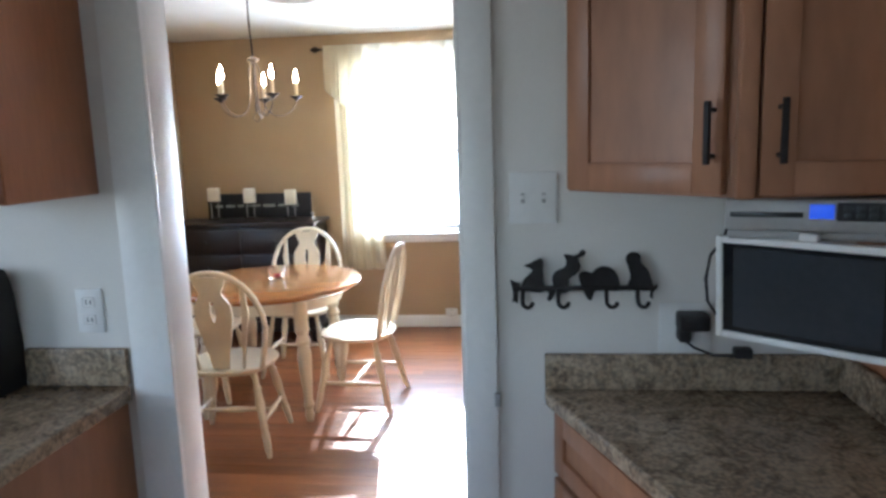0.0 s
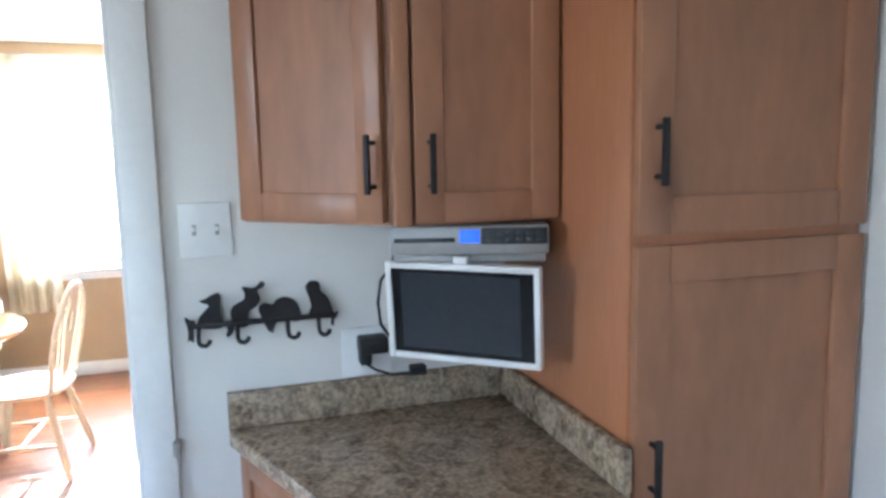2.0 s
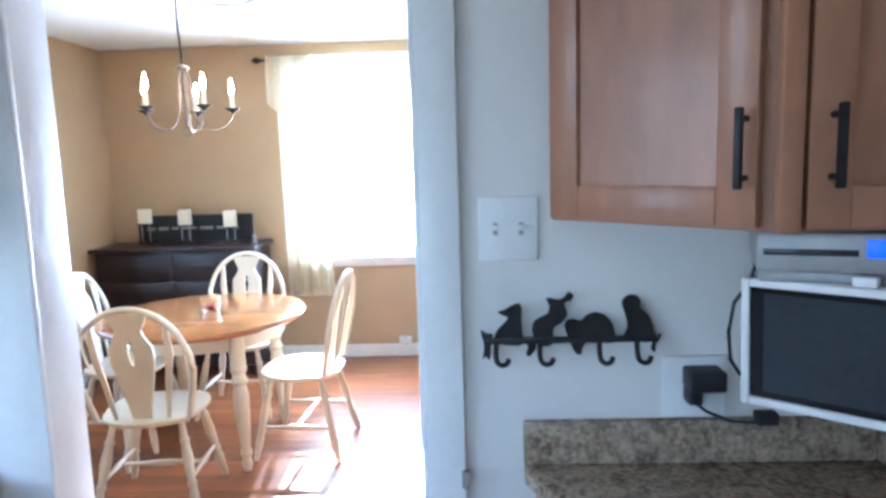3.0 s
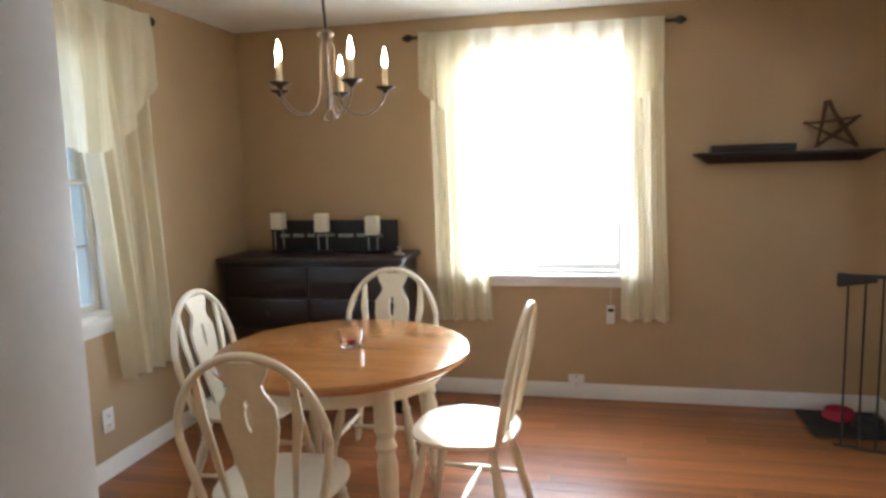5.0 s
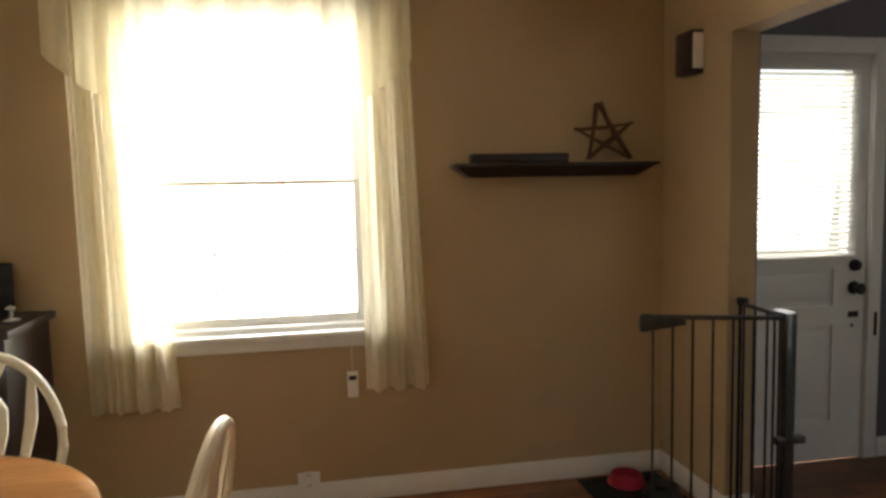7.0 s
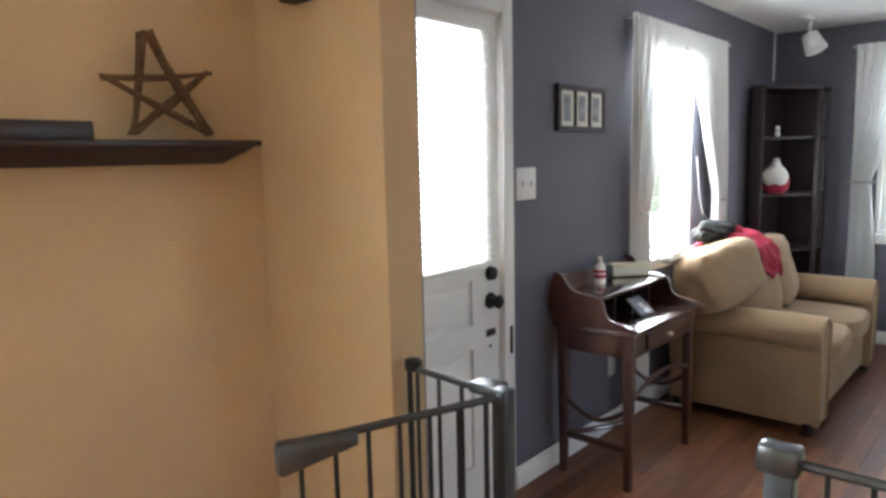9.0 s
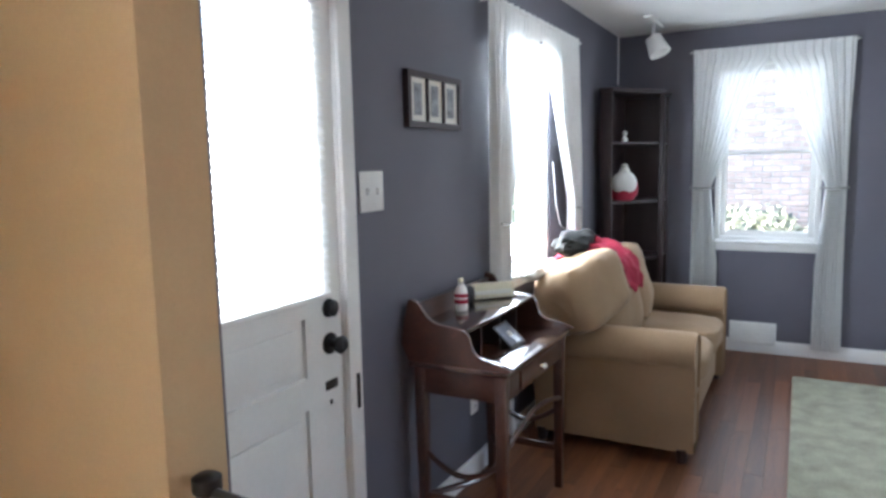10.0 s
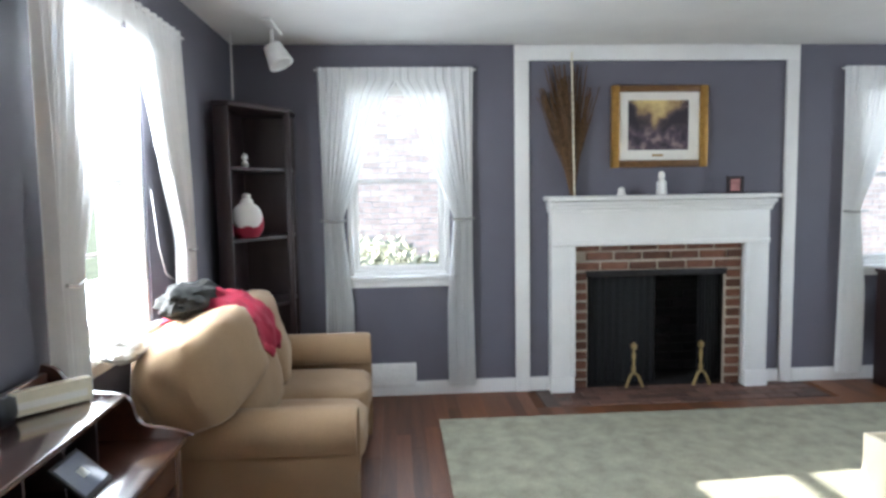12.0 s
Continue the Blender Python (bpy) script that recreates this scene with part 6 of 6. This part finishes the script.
# rug
rug = bmesh.new()
nx, ny = 60, 70
g = [[rug.verts.new((6.5 + 2.62 * i / nx, 4.15 + 3.01 * j / ny, 0.010 + 0.0012 * noise.noise(Vector((i * 0.3, j * 0.3, 0))))) for j in range(ny + 1)] for i in range(nx + 1)]
for i in range(nx):
    for j in range(ny):
        rug.faces.new((g[i][j], g[i + 1][j], g[i + 1][j + 1], g[i][j + 1]))
ext = bmesh.ops.extrude_face_region(rug, geom=list(rug.faces))
bmesh.ops.translate(rug, verts=[v for v in ext["geom"] if isinstance(v, bmesh.types.BMVert)], vec=(0, 0, -0.0062))
solo("area_rug", rug, M_RUG, "pale sage green rug on the wooden floor", "rug")

# dark cabinet at the far window and a basket near the rug's edge
fc = thing("dark_cabinet", "dark cabinet with open shelves beneath the far window", "cabinet", (9.5, 3.6, 0))
part("top", box(9.30, 9.58, 3.2, 4.02, 0.80, 0.83, 0.004), M_WALNUT, fc)
for y in (3.2, 3.97):
    part("side", box(9.32, 9.57, y, y + 0.04, 0, 0.80, 0.003), M_WALNUT, fc)
for z in (0.06, 0.42):
    part("shelf_board", box(9.32, 9.57, 3.24, 3.97, z, z + 0.02), M_WALNUT, fc)
solo("brown_boxes", box(9.34, 9.52, 3.7, 3.93, 0.442, 0.66, 0.006), M_CHERRY, "brown box on the cabinet shelf", "box")
solo("black_lamp_base", lathe([(0.05, 0.831), (0.052, 0.84), (0.012, 0.86), (0.01, 0.93), (0.03, 0.96), (0.028, 1.02), (0.004, 1.05)], (9.45, 3.95, 0), 16), M_BLACK, "black turned ornament on the cabinet", "ornament")
bk = thing("storage_crate", "cream painted crate holding a folded brown blanket", "crate", (7.45, 5.3, 0.012))
b = slab_x(5.06, 5.08, 7.25, 7.65, 0.0125, 0.40, [])
for q in ((7.25, 7.65, 5.46, 5.48), (7.25, 7.27, 5.08, 5.46), (7.63, 7.65, 5.08, 5.46)):
    box(*q, 0.0125, 0.40, 0.003, bm=b)
box(7.27, 7.63, 5.08, 5.46, 0.0125, 0.03, bm=b)
part("crate_body", b, M_IVORY, bk)
part("folded_blanket", pillow(7.45, 5.27, 0.32, 0.17, 0.18, 0.1, 3, 0.15, 9, n=12), M_CHERRY, bk, "folded brown blanket")

# ---- outdoors ----
gr = bmesh.new()
bmesh.ops.create_circle(gr, cap_ends=True, radius=900, segments=48)
bmesh.ops.translate(gr, verts=gr.verts, vec=(5, 5, -0.35))
structure("ground", gr, M_GRASS, "grass lawn round the house")
hs = thing("brick_house", "neighbouring red brick house, daylight glare painted into its pale bricks, with a dark roof", "house", (14.2, 7.5, -0.35))
# Length past the far window is added to keep that view pale.
part("wall", box(13.72, 14.4, -3.0, 8.7, -0.35, 5.2), M_HMORTAR_GLARE, hs)
roof = bmesh.new()
v = [roof.verts.new(p) for p in ((13.3, -3.4, 5.2), (13.3, 9.0, 5.2), (15.6, 9.0, 6.9), (15.6, -3.4, 6.9), (13.3, -3.4, 5.05), (13.3, 9.0, 5.05), (15.6, 9.0, 6.75), (15.6, -3.4, 6.75))]
for f in ((0, 1, 2, 3), (7, 6, 5, 4), (0, 4, 5, 1), (1, 5, 6, 2), (2, 6, 7, 3), (3, 7, 4, 0)):
    roof.faces.new([v[k] for k in f])
part("roof", roof, M_IRONGREY, hs)


def brick_field(x, y0, y1, z0, z1, bl, bh, bd, gap):
    """Running-bond bricks proud of a mortar face, as one mesh."""
    vs, fs = [], []
    row, z = 0, z0
    while z + bh <= z1:
        y = y0 - (0.5 * (bl + gap) if row % 2 else 0)
        while y < y1:
            a, c = max(y, y0), min(y + bl, y1)
            if c - a > 0.03:
                n = len(vs)
                vs += [(x, a, z), (x, c, z), (x, c, z + bh), (x, a, z + bh), (x - bd, a + 0.003, z + 0.003), (x - bd, c - 0.003, z + 0.003), (x - bd, c - 0.003, z + bh - 0.003), (x - bd, a + 0.003, z + bh - 0.003)]
                fs += [(n + 4, n + 7, n + 6, n + 5), (n, n + 4, n + 5, n + 1), (n + 1, n + 5, n + 6, n + 2), (n + 2, n + 6, n + 7, n + 3), (n + 3, n + 7, n + 4, n)]
            y += bl + gap
        z += bh + gap
        row += 1
    return vs, fs


vs, fs = brick_field(13.72, -3.0, 8.7, -0.3, 3.6, 0.2, 0.06, 0.012, 0.012)
me = bpy.data.meshes.new("bricks")
me.from_pydata([(a - 14.2, c - 7.5, d + 0.35) for a, c, d in vs], [], fs)
me.materials.append(M_HOUSE_GLARE)
ob = new("bricks", me)
ob.parent = hs
tagged(ob, kind="stuff")


def shrub(name, label, cx, cy, z0, r, h, n, seed):
    """A crown of many small leaves on short stems."""
    rs = random.Random(seed)
    t = thing(name, label, "shrub" if h < 3 else "tree", (cx, cy, z0))
    trunk = bmesh.new()
    for k in range(6):
        a = rs.uniform(0, 6.28)
        tube([(cx, cy, z0), (cx + 0.2 * r * math.cos(a), cy + 0.2 * r * math.sin(a), z0 + h * 0.4), (cx + 0.6 * r * math.cos(a + 0.4), cy + 0.6 * r * math.sin(a + 0.4), z0 + h * rs.uniform(0.6, 0.9))], 0.025 * h, 6, bm=trunk, r1=0.006 * h)
    part("trunk", trunk, M_BARK, t)
    vs, fs = [], []
    for k in range(n):
        a, b_ = rs.uniform(0, 6.28), rs.uniform(-1, 1)
        q = rs.uniform(0.45, 1.0) ** 0.5
        lump = 1 + 0.35 * noise.noise(Vector((math.cos(a) * 1.6, math.sin(a) * 1.6, b_ * 2 + seed)))
        p = Vector((cx + r * q * lump * math.cos(a) * math.sqrt(1 - b_ * b_), cy + r * q * lump * math.sin(a) * math.sqrt(1 - b_ * b_), z0 + h * (0.6 + 0.4 * q * b_ * lump)))
        u = Vector((rs.gauss(0, 1), rs.gauss(0, 1), rs.gauss(0, 1))).normalized()
        w = u.orthogonal().normalized()
        s = rs.uniform(0.03, 0.06) * (1 if h < 3 else 2.2)
        i = len(vs)
        vs += [tuple(x - y for x, y in zip(p + o, (cx, cy, z0))) for o in (u * s, w * s * 0.5, -u * s, -w * s * 0.5)]
        fs.append((i, i + 1, i + 2, i + 3))
    me = bpy.data.meshes.new("crown")
    me.from_pydata(vs, [], fs)
    me.materials.append(M_LEAF_GLARE)
    c = new("crown", me)
    c.parent = t
    return t


shrub("garden_shrub", "leafy green shrub, painted pale for glare, in front of the brick house", 12.6, 7.9, -0.35, 0.9, 1.2, 5200, 1)
shrub("garden_shrub", "leafy green shrub, painted pale for glare, in front of the brick house", 12.7, 6.6, -0.35, 0.8, 1.1, 4400, 2)
shrub("garden_shrub", "leafy green shrub, painted pale for glare, in front of the brick house", 12.9, 8.1, -0.35, 0.9, 1.25, 4800, 3)


# ---- pieces: fireplace bricks, hearth bricks, floor boards ----


def brick_mesh(name, dx, dy, dz, bevel, mat):
    b = box(-dx / 2, dx / 2, -dy / 2, dy / 2, -dz / 2, dz / 2, bevel, seg=1)
    return mesh_of(name, b, mat, 20)


def piece(name, me, parent, at, turn=None):
    ob = new(name, me)
    ob.parent = parent
    ob.location = Vector(at) - BASE[parent]
    if turn:
        ob.rotation_euler = turn
    return ob


rs = random.Random(21)
BR_L = brick_mesh("brick", 0.03, 0.186, 0.05, 0.004, M_BRICK)
BR_S = brick_mesh("brick", 0.03, 0.1, 0.05, 0.004, M_BRICK)
z, row = 0.036, 0
while z < 0.83:
    for y in (6.13, 5.015):
        piece("brick", BR_S, fp, (EX - 0.016, y + rs.uniform(-0.002, 0.002), z), (0, 0, rs.uniform(-0.02, 0.02)))
    z += 0.07
    row += 1
BR_B = brick_mesh("brick", 0.03, 0.195, 0.058, 0.005, M_SOOT)
for row in range(13):
    for k in range(6):
        y = 5.09 + k * 0.205 + (0.1 if row % 2 else 0.0)
        if y < 6.1:
            piece("brick", BR_B, fp, (EX + 0.415 + rs.uniform(-0.003, 0.003), min(y, 6.05), 0.04 + row * 0.07))
for row, z in enumerate((0.878, 0.948, 1.012)):
    y = 4.96 + (0.1025 if row % 2 else 0.0)
    if row % 2:
        piece("brick", BR_S, fp, (EX - 0.016, 5.01, z))
        y = 5.07
    while y + 0.195 <= 6.19:
        piece("brick", BR_L, fp, (EX - 0.016, y + 0.0975, z + rs.uniform(-0.001, 0.001)), (0, 0, rs.uniform(-0.01, 0.01)))
        y += 0.205
    if 6.19 - y > 0.1:
        piece("brick", BR_S, fp, (EX - 0.016, y + 0.053, z))
hearth = structure("floor_hearth", box(9.30, EX - 0.001, 4.50, 6.44, -0.09, 0.001), M_HEARTHBED, "dark brick hearth set flush in the floor")
HB = brick_mesh("brick", 0.09, 0.195, 0.03, 0.003, M_HEARTH)
for i in range(4):
    y = 4.51 - (0.1 if i % 2 else 0)
    while y < 6.43:
        if y >= 4.5 and y + 0.2 <= 6.45:
            piece("brick", HB, hearth, (9.347 + i * 0.096, y + 0.0975, -0.008 + rs.uniform(-0.001, 0.001)))
        y += 0.205

floor_d = structure("floor_dining", box(0.75, 5.0, 4.78, 8.75, -0.1, -0.012), M_DARKGAP, "orange oak strip floor, glossy and worn")
floor_l = structure("floor_living", box(5.0, 9.86, 2.2, 8.66, -0.1, -0.012), M_DARKGAP, "oak strip floor of the living room")
BW = 0.083
LENS = (0.9, 1.2, 1.5)


def lay(floor, x0, x_end, y0, y1, near, oak, end_at=None):
    """Strip flooring: boards near the walked line singly, the rest joined."""
    singles = 0
    boards = {ln: brick_mesh("floor_board", ln - 0.0008, BW - 0.0008, 0.012, 0.0005, oak) for ln in LENS}
    vs, fs = [], []
    y = y0
    while y < y1:
        x = x0 - rs.uniform(0, 0.9)
        x1 = end_at(y) if end_at else x_end
        while x < x1:
            ln = rs.choice(LENS)
            a, c = max(x, x0), min(x + ln, x1)
            yc = min(y + BW, y1)
            if c - a > 0.02:
                whole = a == x and c == x + ln and yc == y + BW
                if whole and near((a + c) / 2, y) and singles < 300:
                    piece("floor_board", boards[ln], floor, ((a + c) / 2, y + BW / 2, -0.006))
                    singles += 1
                else:
                    n = len(vs)
                    g = 0.0004
                    vs += [(a + g, y + g, 0), (c - g, y + g, 0), (c - g, yc - g, 0), (a + g, yc - g, 0), (a + g, y + g, -0.012), (c - g, y + g, -0.012), (c - g, yc - g, -0.012), (a + g, yc - g, -0.012)]
                    fs += [(n, n + 1, n + 2, n + 3), (n, n + 4, n + 5, n + 1), (n + 1, n + 5, n + 6, n + 2), (n + 2, n + 6, n + 7, n + 3), (n + 3, n + 7, n + 4, n)]
            x += ln
        y += BW
    me = bpy.data.meshes.new("floor_boards")
    me.from_pydata(vs, [], fs)
    me.materials.append(oak)
    ob = new("floor_boards", me)
    ob.parent = floor
    tagged(ob, kind="stuff")


lay(floor_d, 0.93, 4.985, 4.80, 8.57, lambda x, y: x > 2.2, M_OAK)
lay(floor_l, 4.985, 9.68, 2.36, 8.46, lambda x, y: y > 5.5, M_OAK_DARK, lambda y: 9.298 if 4.42 < y < 6.44 else 9.68)
